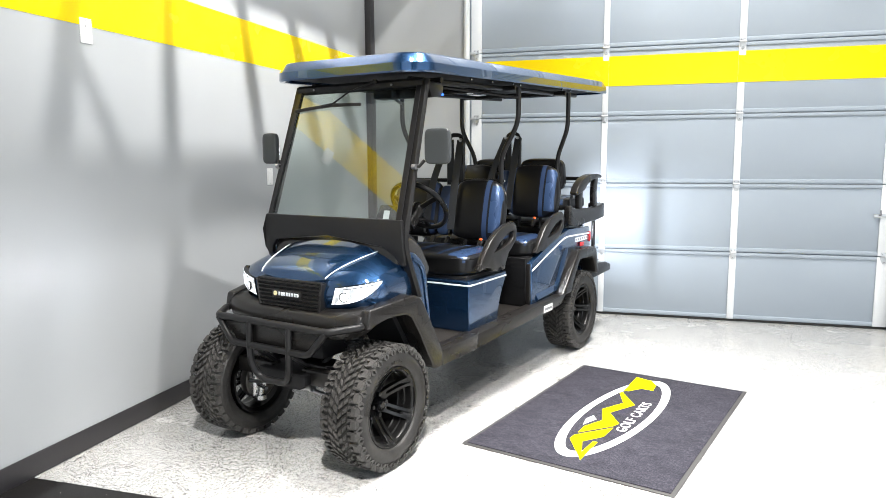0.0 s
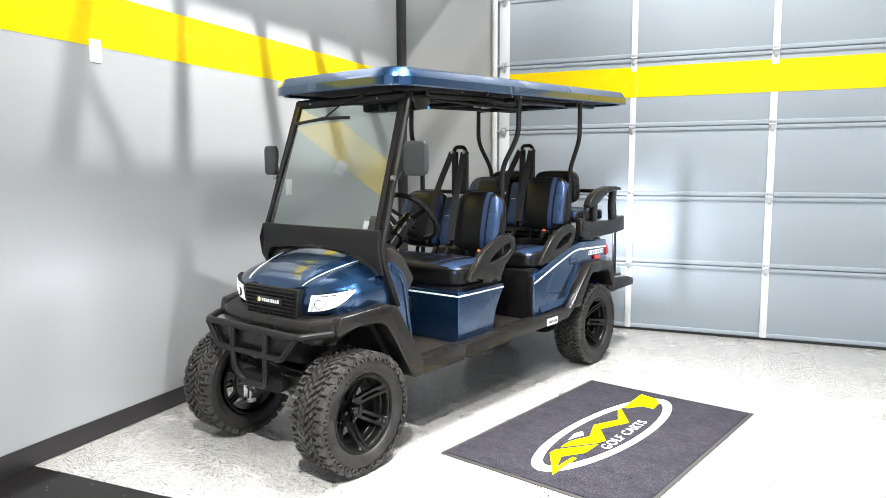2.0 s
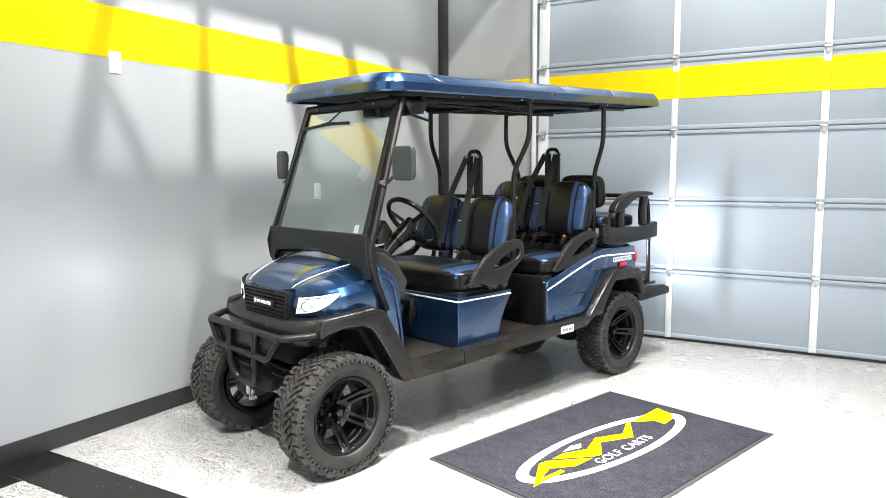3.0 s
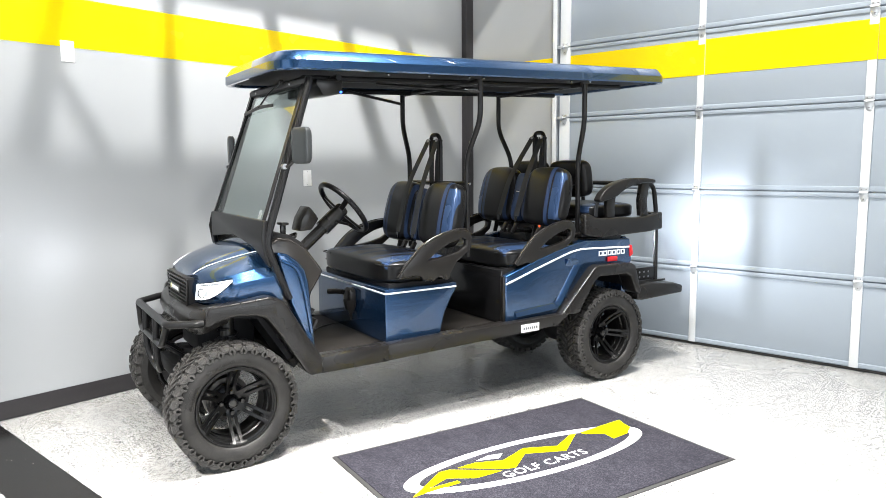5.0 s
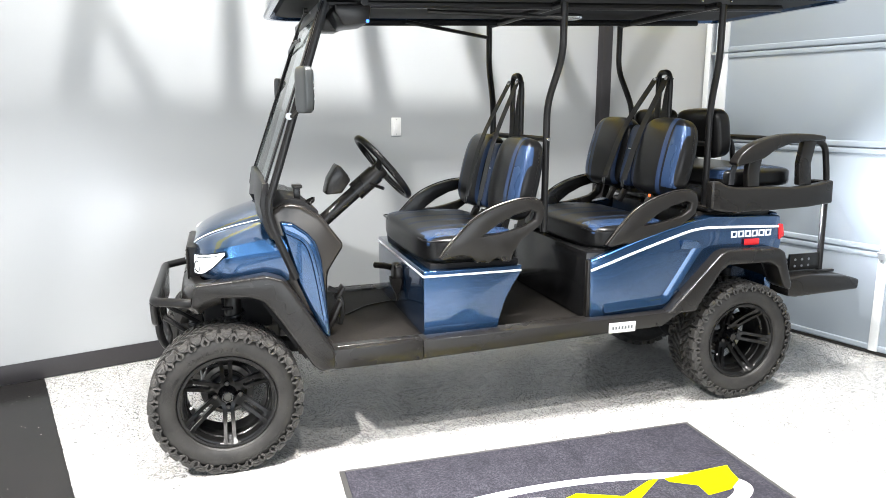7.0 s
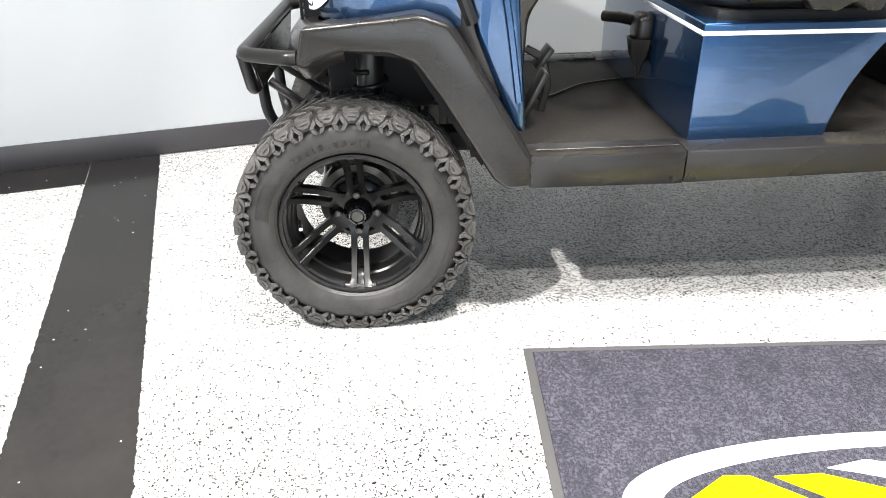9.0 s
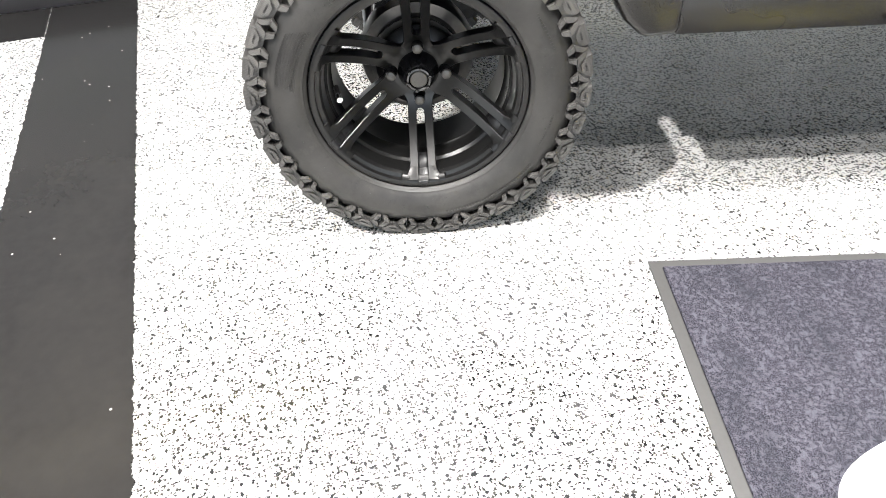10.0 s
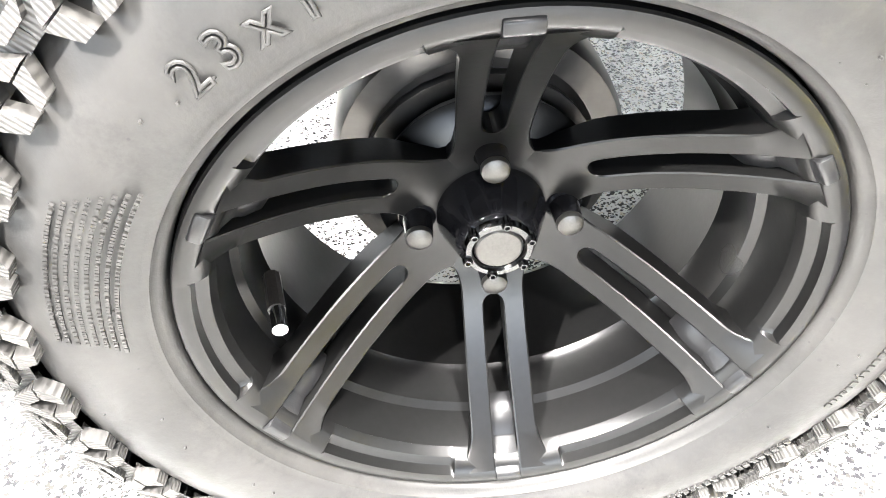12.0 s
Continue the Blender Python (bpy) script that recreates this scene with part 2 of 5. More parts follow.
VBLUE = plain("blue_vinyl", (0.036, 0.070, 0.155), 0.27, 0.40, grain=300, spread=0.2, bump=0.3)
BOXBLACK = plain("glossy_black_box", (0.008, 0.008, 0.0085), 0.18, grain=200, spread=0.15, bump=0.05, coat=0.08)
MIRRORBACK = plain("grey_mirror_shell", (0.036, 0.040, 0.042), 0.34, grain=300, spread=0.1, bump=0.15)
WEB = plain("seat_belt_webbing", (0.020, 0.022, 0.026), 0.7, grain=600, spread=0.35, bump=0.4)
CARPET = plain("worn_floor_rubber", (0.0135, 0.0120, 0.0108), 0.60, grain=95, spread=0.75, bump=0.9)
CHROME = plain("chrome", (0.78, 0.79, 0.80), 0.10, 1.0, spread=0.03, bump=0)
RED = plain("red_lens", (0.62, 0.015, 0.02), 0.18, coat=0.6)
PIN = plain("white_pinstripe", (0.80, 0.83, 0.86), 0.3, spread=0.02)
UNDER = plain("black_underbody", (0.011, 0.011, 0.012), 0.6)
LAMPLIT = glowing("lit_headlamp", (0.95, 0.98, 1.0), 1.1)
LAMPLIT.node_tree.nodes["Principled BSDF"].inputs["Base Color"].default_value = (0.25, 0.26, 0.27, 1)


def lit_bowl():
    """A faceted reflector that throws the lamp's light unevenly."""
    m = Nodes("lit_headlamp_bowl", 0.15, 0.8, (0.6, 0.62, 0.64))
    cell = m.voronoi(75, "Color", stretch=(1.0, 1.0, 0.6))
    sep = m.t.nodes.new("ShaderNodeSeparateColor")
    m.t.links.new(cell, sep.inputs[0])
    m.b.inputs["Emission Color"].default_value = (0.92, 0.97, 1.0, 1)
    m.put(m.b.inputs["Emission Strength"], m.math("ADD", m.math("MULTIPLY", m.math("POWER", sep.outputs["Red"], 1.2), 1.6), 0.38))
    return m.mat


BOWL = lit_bowl()
BRIGHT = plain("bright_zinc_steel", (0.55, 0.56, 0.57), 0.24, 0.95, grain=60, spread=0.2)
STEEL = plain("dull_steel", (0.35, 0.35, 0.36), 0.32, 0.9, spread=0.2)
DRUM = plain("dark_drum_steel", (0.07, 0.066, 0.062), 0.34, 0.85, grain=60, spread=0.4)
GLOSS = plain("gloss_black", (0.0035, 0.0035, 0.004), 0.08, spread=0.05, bump=0)
DARKCHROME = plain("dark_chrome", (0.065, 0.065, 0.066), 0.14, 1.0, spread=0.05, bump=0)
MIRROR = plain("mirror_face", (0.85, 0.86, 0.87), 0.03, 1.0, spread=0.0, bump=0)
ORANGE = glowing("orange_buckle_button", (0.9, 0.12, 0.03), 0.3)
MATWHITE = plain("white_mat_print", (0.78, 0.78, 0.76), 0.9, grain=400, spread=0.12, bump=0.5)
MATYEL = plain("yellow_mat_print", (0.90, 0.76, 0.001), 0.9, grain=400, spread=0.08, bump=0.5)
RIMBORDER = plain("grey_rubber_border", (0.040, 0.039, 0.038), 0.7)
RIBBED = ribbed_rubber(rubber("dusty_tyre_rubber", 1.55))
for shiny, level in ((BLACK, 0.38), (VINYL, 0.24), (FLOOR, 0.3), (YELLOW, 0.25), (MATYEL, 0.05), (MATWHITE, 0.1), (SATIN, 0.27), (NAVY, 0.35), (BOXBLACK, 0.3), (RUBBER, 0.4), (RIBBED, 0.5), (UNDER, 0.2), (CARPET, 0.10), (GLOSS, 0.16)):
    shiny.node_tree.nodes["Principled BSDF"].inputs["Specular IOR Level"].default_value = level

# ---------------------------------------------------------------- mesh helpers


def sharpen(bm, degrees=38):
    bm.normal_update()
    for f in bm.faces:
        f.smooth = True
    for e in bm.edges:
        e.smooth = len(e.link_faces) == 2 and e.calc_face_angle(3.14) < radians(degrees)


def part(name, bm, material, parent=None, label="", category="", kind="", group="", at=None, degrees=38):
    """Links a bmesh as one mesh object, under its parent if one is given."""
    sharpen(bm, degrees)
    me = bpy.data.meshes.new(name)
    bm.to_mesh(me)
    bm.free()
    for m in material if isinstance(material, (list, tuple)) else (material,):
        me.materials.append(m)
    ob = new(name, me)
    ob.parent = parent
    if at is not None:
        ob.matrix_basis = at
    return tagged(ob, label, category, group, kind)


def bevel(bm, width, segments=2, edges=None, degrees=25):
    bm.normal_update()
    es = edges or [e for e in bm.edges if len(e.link_faces) == 2 and e.calc_face_angle(0) > radians(degrees)]
    if width > 0 and es:
        bmesh.ops.bevel(bm, geom=es, offset=width, segments=segments, profile=0.5, affect="EDGES", clamp_overlap=True)
    return bm


def box(x0, x1, y0, y1, z0, z1, r=0.0, seg=2, into=None):
    bm = bmesh.new()
    bmesh.ops.create_cube(bm, size=1, matrix=Matrix.LocRotScale(((x0 + x1) / 2, (y0 + y1) / 2, (z0 + z1) / 2), None, (x1 - x0, y1 - y0, z1 - z0)))
    bevel(bm, r, seg)
    return merge(into, bm) if into else bm


def merge(a, b):
    me = bpy.data.meshes.new("tmp")
    b.to_mesh(me)
    b.free()
    a.from_mesh(me)
    bpy.data.meshes.remove(me)
    return a


def prism(outline, a, b, r=0.0, axis="x", seg=2):
    """A polygon of two coordinates, pulled from a to b along an axis. axis x: (y, z); y: (x, z); z: (x, y)."""
    bm = bmesh.new()

    def at(p, v):
        return {"x": (v, p[0], p[1]), "y": (p[0], v, p[1]), "z": (p[0], p[1], v)}[axis]

    lo, hi = [bm.verts.new(at(p, a)) for p in outline], [bm.verts.new(at(p, b)) for p in outline]
    n = len(outline)
    bm.faces.new(lo), bm.faces.new(hi)
    for i in range(n):
        bm.faces.new((lo[i], lo[(i + 1) % n], hi[(i + 1) % n], hi[i]))
    bmesh.ops.recalc_face_normals(bm, faces=bm.faces)
    return bevel(bm, r, seg)


def ring_prism(outer, inner, a, b, r=0.0):
    """A plate in the y-z plane with one hole, from x = a to x = b."""
    bm = bmesh.new()
    edges = []
    for loop in (outer, inner):
        vs = [bm.verts.new((a, p[0], p[1])) for p in loop]
        edges += [bm.edges.new((vs[i], vs[(i + 1) % len(vs)])) for i in range(len(vs))]
    bmesh.ops.triangle_fill(bm, use_beauty=True, use_dissolve=False, edges=edges)
    out = bmesh.ops.extrude_face_region(bm, geom=list(bm.faces))
    bmesh.ops.translate(bm, vec=(b - a, 0, 0), verts=[v for v in out["geom"] if isinstance(v, bmesh.types.BMVert)])
    bmesh.ops.recalc_face_normals(bm, faces=bm.faces)
    return bevel(bm, r, 2, degrees=40)


def curve_through(points, steps=6, closed=False):
    """A smooth line through the points (Catmull-Rom)."""
    ps = [Vector(p) for p in points]
    n = len(ps)
    out = []
    for i in range(n if closed else n - 1):
        p0, p1 = ps[(i - 1) % n] if closed or i else ps[0] * 2 - ps[1], ps[i]
        p2 = ps[(i + 1) % n]
        p3 = ps[(i + 2) % n] if closed or i + 2 < n else p2 * 2 - p1
        for k in range(steps):
            t = k / steps
            out.append(0.5 * ((2 * p1) + (p2 - p0) * t + (2 * p0 - 5 * p1 + 4 * p2 - p3) * t * t + (3 * p1 - p0 - 3 * p2 + p3) * t ** 3))
    return out if closed else out + [ps[-1]]


def rounded(points, r=0.04, steps=5):
    """A line with its inner corners rounded."""
    ps = [Vector(p) for p in points]
    out = [ps[0]]
    for a, b, c in zip(ps, ps[1:], ps[2:]):
        d = min(r, (a - b).length * 0.49, (c - b).length * 0.49)
        s, e = b + (a - b).normalized() * d, b + (c - b).normalized() * d
        for k in range(steps + 1):
            t = k / steps
            out.append((1 - t) ** 2 * s + 2 * t * (1 - t) * b + t * t * e)
    return out + [ps[-1]]


def sweep(points, section, closed=False, up=(0, 0, 1)):
    """A section (list of side, up offsets) drawn along a line."""
    bm = bmesh.new()
    ps = [Vector(p) for p in points]
    n, rings = len(ps), []
    last = None
    for i, p in enumerate(ps):
        d = (ps[(i + 1) % n] - ps[i - 1]) if closed or 0 < i < n - 1 else (ps[1] - ps[0] if i == 0 else ps[-1] - ps[-2])
        d.normalize()
        side = d.cross(Vector(up) if last is None else last)
        if side.length < 1e-3:
            side = d.cross(Vector((1, 0.2, 0)))
        side.normalize()
        over = side.cross(d).normalized()
        last = over
        rings.append([bm.verts.new(p + side * a + over * b) for a, b in section])
    m = len(section)
    for i in range(n if closed else n - 1):
        r, s = rings[i], rings[(i + 1) % n]
        for k in range(m):
            bm.faces.new((r[k], r[(k + 1) % m], s[(k + 1) % m], s[k]))
    if not closed:
        bm.faces.new(rings[0]), bm.faces.new(rings[-1])
    bmesh.ops.recalc_face_normals(bm, faces=bm.faces)
    return bm


def circle(r, n=12):
    return [(r * math.cos(2 * math.pi * k / n), r * math.sin(2 * math.pi * k / n)) for k in range(n)]


def slab(w, h, r=0.3):
    """A flat section w wide and h thick with eased corners."""
    e = min(w, h) * r
    a, b = w / 2, h / 2
    return [(-a + e, -b), (a - e, -b), (a, -b + e), (a, b - e), (a - e, b), (-a + e, b), (-a, b - e), (-a, -b + e)]


def tube(points, r, n=12, closed=False):
    return sweep(points, circle(r, n), closed)


def lathe(profile, n=64, axis="x"):
    """A profile of (along the axis, radius) turned round it."""
    bm = bmesh.new()
    rings = []
    for a, r in profile:
        if r < 1e-5:
            rings.append([bm.verts.new((a, 0, 0))])
        else:
            rings.append([bm.verts.new((a, r * math.cos(2 * math.pi * k / n), r * math.sin(2 * math.pi * k / n))) for k in range(n)])
    for p, q in zip(rings, rings[1:]):
        for k in range(n):
            c = [p[k % len(p)], p[(k + 1) % len(p)], q[(k + 1) % len(q)], q[k % len(q)]]
            c = list(dict.fromkeys(c))
            if len(c) > 2:
                bm.faces.new(c)
    bmesh.ops.recalc_face_normals(bm, faces=bm.faces)
    if axis == "z":
        bmesh.ops.rotate(bm, verts=bm.verts, matrix=Matrix.Rotation(radians(-90), 3, "Y"))
    return bm


def cushion(sx, sy, sz, power=4.0, crown=0.12, n=18):
    """A soft pad: a rounded block of size sx, sy, sz about its centre, swelling a little in the middle of its z faces."""
    bm = bmesh.new()
    bmesh.ops.create_cube(bm, size=2)
    bmesh.ops.subdivide_edges(bm, edges=bm.edges, cuts=n, use_grid_fill=True)
    for v in bm.verts:
        p = v.co
        d = (abs(p.x) ** power + abs(p.y) ** power + abs(p.z) ** power) ** (1 / power)
        q = p / d
        swell = 1 + crown * (1 - q.x ** 2) * (1 - q.y ** 2)
        v.co = (q.x * sx / 2, q.y * sy / 2, q.z * sz / 2 * swell)
    return bm


def shifted(bm, m):
    bmesh.ops.transform(bm, matrix=m, verts=bm.verts)
    return bm


def letters(text, size, depth, material, parent, at, name="lettering", label="", spacing=1.0, outline=0.0):
    """Text in the built-in font as a mesh, its origin at the middle."""
    cu = bpy.data.curves.new("tmp", "FONT")
    cu.body, cu.size, cu.extrude, cu.align_x, cu.align_y, cu.space_character = text, size, depth, "CENTER", "CENTER", spacing
    cu.resolution_u = 3
    if outline:
        cu.fill_mode, cu.extrude, cu.bevel_depth, cu.bevel_resolution = "NONE", 0.0, outline, 1
    tmp = new("tmp", cu)
    me = bpy.data.meshes.new_from_object(tmp.evaluated_get(bpy.context.evaluated_depsgraph_get()))
    bpy.data.objects.remove(tmp)
    bpy.data.curves.remove(cu)
    me.name = name
    me.materials.clear()
    me.materials.append(material)
    ob = new(name, me)
    ob.parent, ob.matrix_basis = parent, at
    return tagged(ob, label)


def empty(name, at, label, category, group=""):
    ob = new(name)
    ob.empty_display_size = 0.1
    ob.matrix_basis = at
    return tagged(ob, label, category, group)


# ---------------------------------------------------------------- the room
TOP = 8.6
XE, YS, YN = 8.5, -6.0, 6.99          # east wall, south wall, north wall
part("floor", box(-0.15, XE + 0.15, YS - 0.15, YN + 0.2, -0.15, 0.0), FLOOR, None, "white epoxy floor strewn with black flakes", "floor", "structure")
part("ceiling", box(-0.15, XE + 0.15, YS - 0.15, YN + 0.2, TOP, TOP + 0.12), CEIL, None, "plain grey roof deck high over the bay", "ceiling", "structure")
wall_west = part("wall_west", box(-0.15, 0.0, YS - 0.15, YN + 0.2, 0, TOP), WALL, None, "light grey painted wall with a yellow band", "wall", "structure")
bm = box(XE, XE + 0.15, YS - 0.15, -3.0, 0, TOP)
box(XE, XE + 0.15, 4.6, YN + 0.2, 0, TOP, into=bm)
box(XE, XE + 0.15, -3.0, 4.6, 3.8, TOP, into=bm)
wall_east = part("wall_east", bm, FAR, None, "grey wall with an open bay door", "wall", "structure")
part("ground", box(-60, 60, -60, 60, -0.30, -0.16), plain("outdoor_concrete", (0.35, 0.34, 0.33), 0.8), None, "pale concrete yard outside the bays", "ground", "structure")
DX0, DX1, DTOP = 1.04, 4.72, 4.28      # garage door opening
bm = box(0.0, DX0 - 0.03, YN, YN + 0.2, 0, TOP)
box(DX1 + 0.03, XE, YN, YN + 0.2, 0, TOP, into=bm)
box(DX0 - 0.03, DX1 + 0.03, YN, YN + 0.2, DTOP, TOP, into=bm)
wall_north = part("wall_north", bm, WALL, None, "grey painted wall round the garage door", "wall", "structure")
bm = box(0.0, 1.0, YS - 0.15, YS, 0, TOP)
box(7.2, XE, YS - 0.15, YS, 0, TOP, into=bm)
box(1.0, 7.2, YS - 0.15, YS, 4.2, TOP, into=bm)
wall_south = part("wall_south", bm, FAR, None, "grey wall with a wide open bay door", "wall", "structure")

# yellow band, painted round the room
part("yellow_band", box(0.0, 0.003, YS, 6.88, 2.157, 2.445), YELLOW, wall_west, "bright yellow gloss band")
part("yellow_band", box(0.07, DX0 - 0.03, YN - 0.003, YN, 2.135, 2.388), YELLOW, wall_north, "bright yellow gloss band")
part("yellow_band", box(DX1 + 0.06, XE, YN - 0.003, YN, 2.115, 2.375), YELLOW, wall_north, "bright yellow gloss band")
part("baseboard", box(0.0, 0.012, YS, 6.88, 0.004, 0.112, 0.003), BASE, None, "black vinyl baseboard along the grey wall", "baseboard", "structure")
part("baseboard_north", box(0.07, DX0 - 0.06, YN - 0.012, YN, 0.004, 0.112, 0.003), BASE, None, "short black baseboard beside the garage door", "baseboard", "structure")
part("corner_trim", box(0.0, 0.06, 6.88, YN, 0.0, TOP, 0.006), BASE, None, "black painted steel corner post", "trim", "structure")

# floor stripes, a little proud of the epoxy, with a slightly ragged edge
def stripe(x0, x1, y0, y1, along):
    rnd = random.Random(5)
    pts, n = [], 1100
    for k in range(n + 1):
        t = k / n
        j = rnd.choice((-1, 1)) * rnd.uniform(0.0, 0.0045) * rnd.random()
        pts.append((x0 + (x1 - x0) * t, y0 + j) if along == "x" else (x0 + j, y0 + (y1 - y0) * t))
    for k in range(n, -1, -1):
        t = k / n
        j = rnd.choice((-1, 1)) * rnd.uniform(0.0, 0.0045) * rnd.random()
        pts.append((x0 + (x1 - x0) * t, y1 + j) if along == "x" else (x1 + j, y0 + (y1 - y0) * t))
    return prism(pts, 0.0005, 0.004, 0, "z")


part("floor_stripe", stripe(0.012, XE, 2.436, 2.714, "x"), STRIPE, None, "glossy black painted floor stripe across the bay", "floor stripe", "structure")
part("floor_stripe_wall", stripe(0.012, 0.258, YS, 2.431, "y"), STRIPE, None, "glossy black painted floor stripe along the wall", "floor stripe", "structure")

# wall plates
def wall_plate(y, z, kind):
    at = pose(0, y, z)
    plate = part("wall_plate", shifted(box(0, 0.007, -0.039, 0.039, -0.062, 0.062, 0.003), Matrix()), WHITE, None,
                 "white plastic outlet cover on the grey wall" if kind == "outlet" else "white plastic switch cover under the yellow band", "wall plate", at=at)
    if kind == "outlet":
        for dz in (-0.022, 0.022):
            part("socket", shifted(lathe([(0.0065, 0.0), (0.0085, 0.0), (0.0085, 0.015), (0.0065, 0.016)], 20), pose(0, 0, dz)), WHITE, plate)
            for dy in (-0.006, 0.006):
                part("slot", box(0.0084, 0.0089, dy - 0.001, dy + 0.001, dz - 0.004, dz + 0.005), BLACK, plate)
    else:
        part("rocker", box(0.006, 0.011, -0.016, 0.016, -0.033, 0.033, 0.002), WHITE, plate)
    for dz in (-0.05, 0.05):
        part("screw", shifted(lathe([(0.0065, 0), (0.0082, 0.0), (0.0078, 0.003), (0.0065, 0.0033)], 10), pose(0, 0, dz)), STEEL, plate)


wall_plate(3.243, 2.132, "outlet")
wall_plate(4.980, 1.352, "switch")

# sectional garage door: seven sections of 0.61 m between ribs, four stiles
door = tagged(part("door_1", box(DX0, DX1, YN + 0.045, YN + 0.06, 0.02, DTOP), GALV), "closed sectional garage door painted pale blue-grey", "garage door", "", "structure")
SEC = 0.6112
STILES = ((1.055, 1.155), (2.293, 2.345), (3.440, 3.497), (4.610, 4.712))
for k in range(7):
    z0, z1 = 0.02 + k * SEC, 0.02 + (k + 1) * SEC
    sec = part("door_section", box(DX0 + 0.002, DX1 - 0.002, YN + 0.003, YN + 0.044, z0 + 0.002, z1 - 0.002, 0.002), DOOR, door)
    # the rolled ribs at the section's lower and upper edges
    for zc, hh in ((z0 + 0.022, 0.020), (z1 - 0.020, 0.018)):
        for (a0, a1), (b0, b1) in zip(STILES, STILES[1:]):
            section = [(YN + 0.004, zc - hh), (YN - 0.006, zc - hh * 0.7), (YN - 0.009, zc), (YN - 0.006, zc + hh * 0.7), (YN + 0.004, zc + hh)]
            part("rib", prism(section, a1, b0, 0), DOOR, sec, "rolled steel rib")
    for a0, a1 in STILES:
        part("stile", box(a0, a1, YN - 0.012, YN + 0.004, z0 + 0.004, z1 - 0.004, 0.003), STILE, sec, "white vertical stile")
# the painted band over one section and its stiles
sec3 = [o for o in door.children if o.name.startswith("door_section")][3]
for (a0, a1), (b0, b1) in zip(STILES, STILES[1:]):
    part("painted_band", box(a1, b0, YN + 0.000, YN + 0.0035, 2.122, 2.388), YELLOW, sec3, "bright yellow painted band")
    part("painted_band", box(b0, b1, YN - 0.0145, YN - 0.0115, 2.122, 2.350), YELLOW, sec3, "bright yellow painted band")
# hinges at every joint on the stiles
for k in range(1, 7):
    z = 0.02 + k * SEC
    for n, (a0, a1) in enumerate(STILES):
        xm = (a0 + a1) / 2
        leaf = prism([(xm - 0.026, z + 0.035), (xm - 0.030, z - 0.02), (xm - 0.012, z - 0.062), (xm + 0.012, z - 0.062), (xm + 0.030, z - 0.02), (xm + 0.026, z + 0.035)], YN - 0.018, YN - 0.0135, 0.002, "y")
        hinge = part("hinge", leaf, GALV, door, "galvanised hinge")
        part("knuckle", shifted(lathe([(-0.028, 0), (-0.028, 0.008), (0.028, 0.008), (0.028, 0)], 12), pose(xm, YN - 0.021, z)), GALV, hinge)
        for dx, dz in ((-0.014, 0.02), (0.014, 0.02), (0, -0.045)):
            part("bolt", shifted(lathe([(0, 0.0), (0, 0.005), (-0.004, 0.004), (-0.0045, 0)], 8), pose(xm + dx, YN - 0.0182, z + dz, 0, 0, 90)), STEEL, hinge)
part("bottom_seal", box(DX0, DX1, YN - 0.004, YN + 0.045, 0.004, 0.022, 0.004), RUBBER, door, "black rubber seal")
# tracks and angles at both sides
for x0, s in ((DX0, -1), (DX1, 1)):
    track = tagged(part("door_track", box(min(x0, x0 + s * 0.022), max(x0, x0 + s * 0.022), YN - 0.055, YN + 0.002, 0.0, DTOP, 0.003), GALV), "galvanised vertical track beside the garage door", "door track", "", "structure")
    part("angle", box(min(x0 + s * 0.022, x0 + s * 0.062), max(x0 + s * 0.022, x0 + s * 0.062), YN - 0.006, YN - 0.001, 0.0, DTOP, 0.001), STILE, track)
    part("lip", box(min(x0 - s * 0.01, x0 + s * 0.03), max(x0 - s * 0.01, x0 + s * 0.03), YN - 0.062, YN - 0.055, 0.0, DTOP, 0.002), STILE, track)
    for k in range(1, 7):
        z = 0.02 + k * SEC
        part("roller_bracket", box(min(x0, x0 - s * 0.06), max(x0, x0 - s * 0.06), YN - 0.045, YN - 0.0135, z - 0.012, z + 0.012, 0.003), GALV, track)
lock = tagged(part("slide_lock", box(4.56, 4.69, YN - 0.022, YN - 0.013, 0.965, 0.995, 0.004), GALV, door), "galvanised slide bolt")
part("grip", tube(rounded([(4.60, YN - 0.02, 0.985), (4.60, YN - 0.06, 0.985), (4.60, YN - 0.06, 1.03)], 0.01), 0.006, 8), STEEL, lock)

# open steel joists high above the bay, and a purlin across them
for y in (0.9, 1.7, 2.4, 3.00, 3.33, 3.657, 3.955, 4.303, 4.62, 4.92, 5.24, 5.9):
    part("roof_joist", box(0.0, 2.6, y - 0.026, y + 0.026, 4.38, 4.43), STEEL, None, "painted steel joist high over the bay", "joist", "structure")
for x, half in ((2.21, 0.034), (1.66, 0.15)):
    part("roof_purlin", box(x - half, x + half, YS, YN, 4.44, 4.50), STEEL, None, "painted steel purlin on the joists", "purlin", "structure")
part("roof_brace_rod", tube([(1.90, 3.62, 4.40), (2.22, 3.91, 4.40)], 0.014, 8), STEEL, None, "thin steel rod braced between the joists", "brace", "structure")

# ---------------------------------------------------------------- door mat
mat_ob = empty("door_mat", Matrix.Translation((2.615, 4.292, 0.0)) @ pose(0, 0, 0, 0, 0, -16.7), "dark grey pile mat with a yellow and white emblem", "mat")
MW, ML = 1.10, 1.665
part("rubber_backing", box(-MW / 2, MW / 2, -ML / 2, ML / 2, 0.0, 0.005, 0.002), RIMBORDER, mat_ob, "grey rubber border")
part("pile_surface", box(-MW / 2 + 0.022, MW / 2 - 0.022, -ML / 2 + 0.022, ML / 2 - 0.022, 0.004, 0.010, 0.003), PILE, mat_ob)
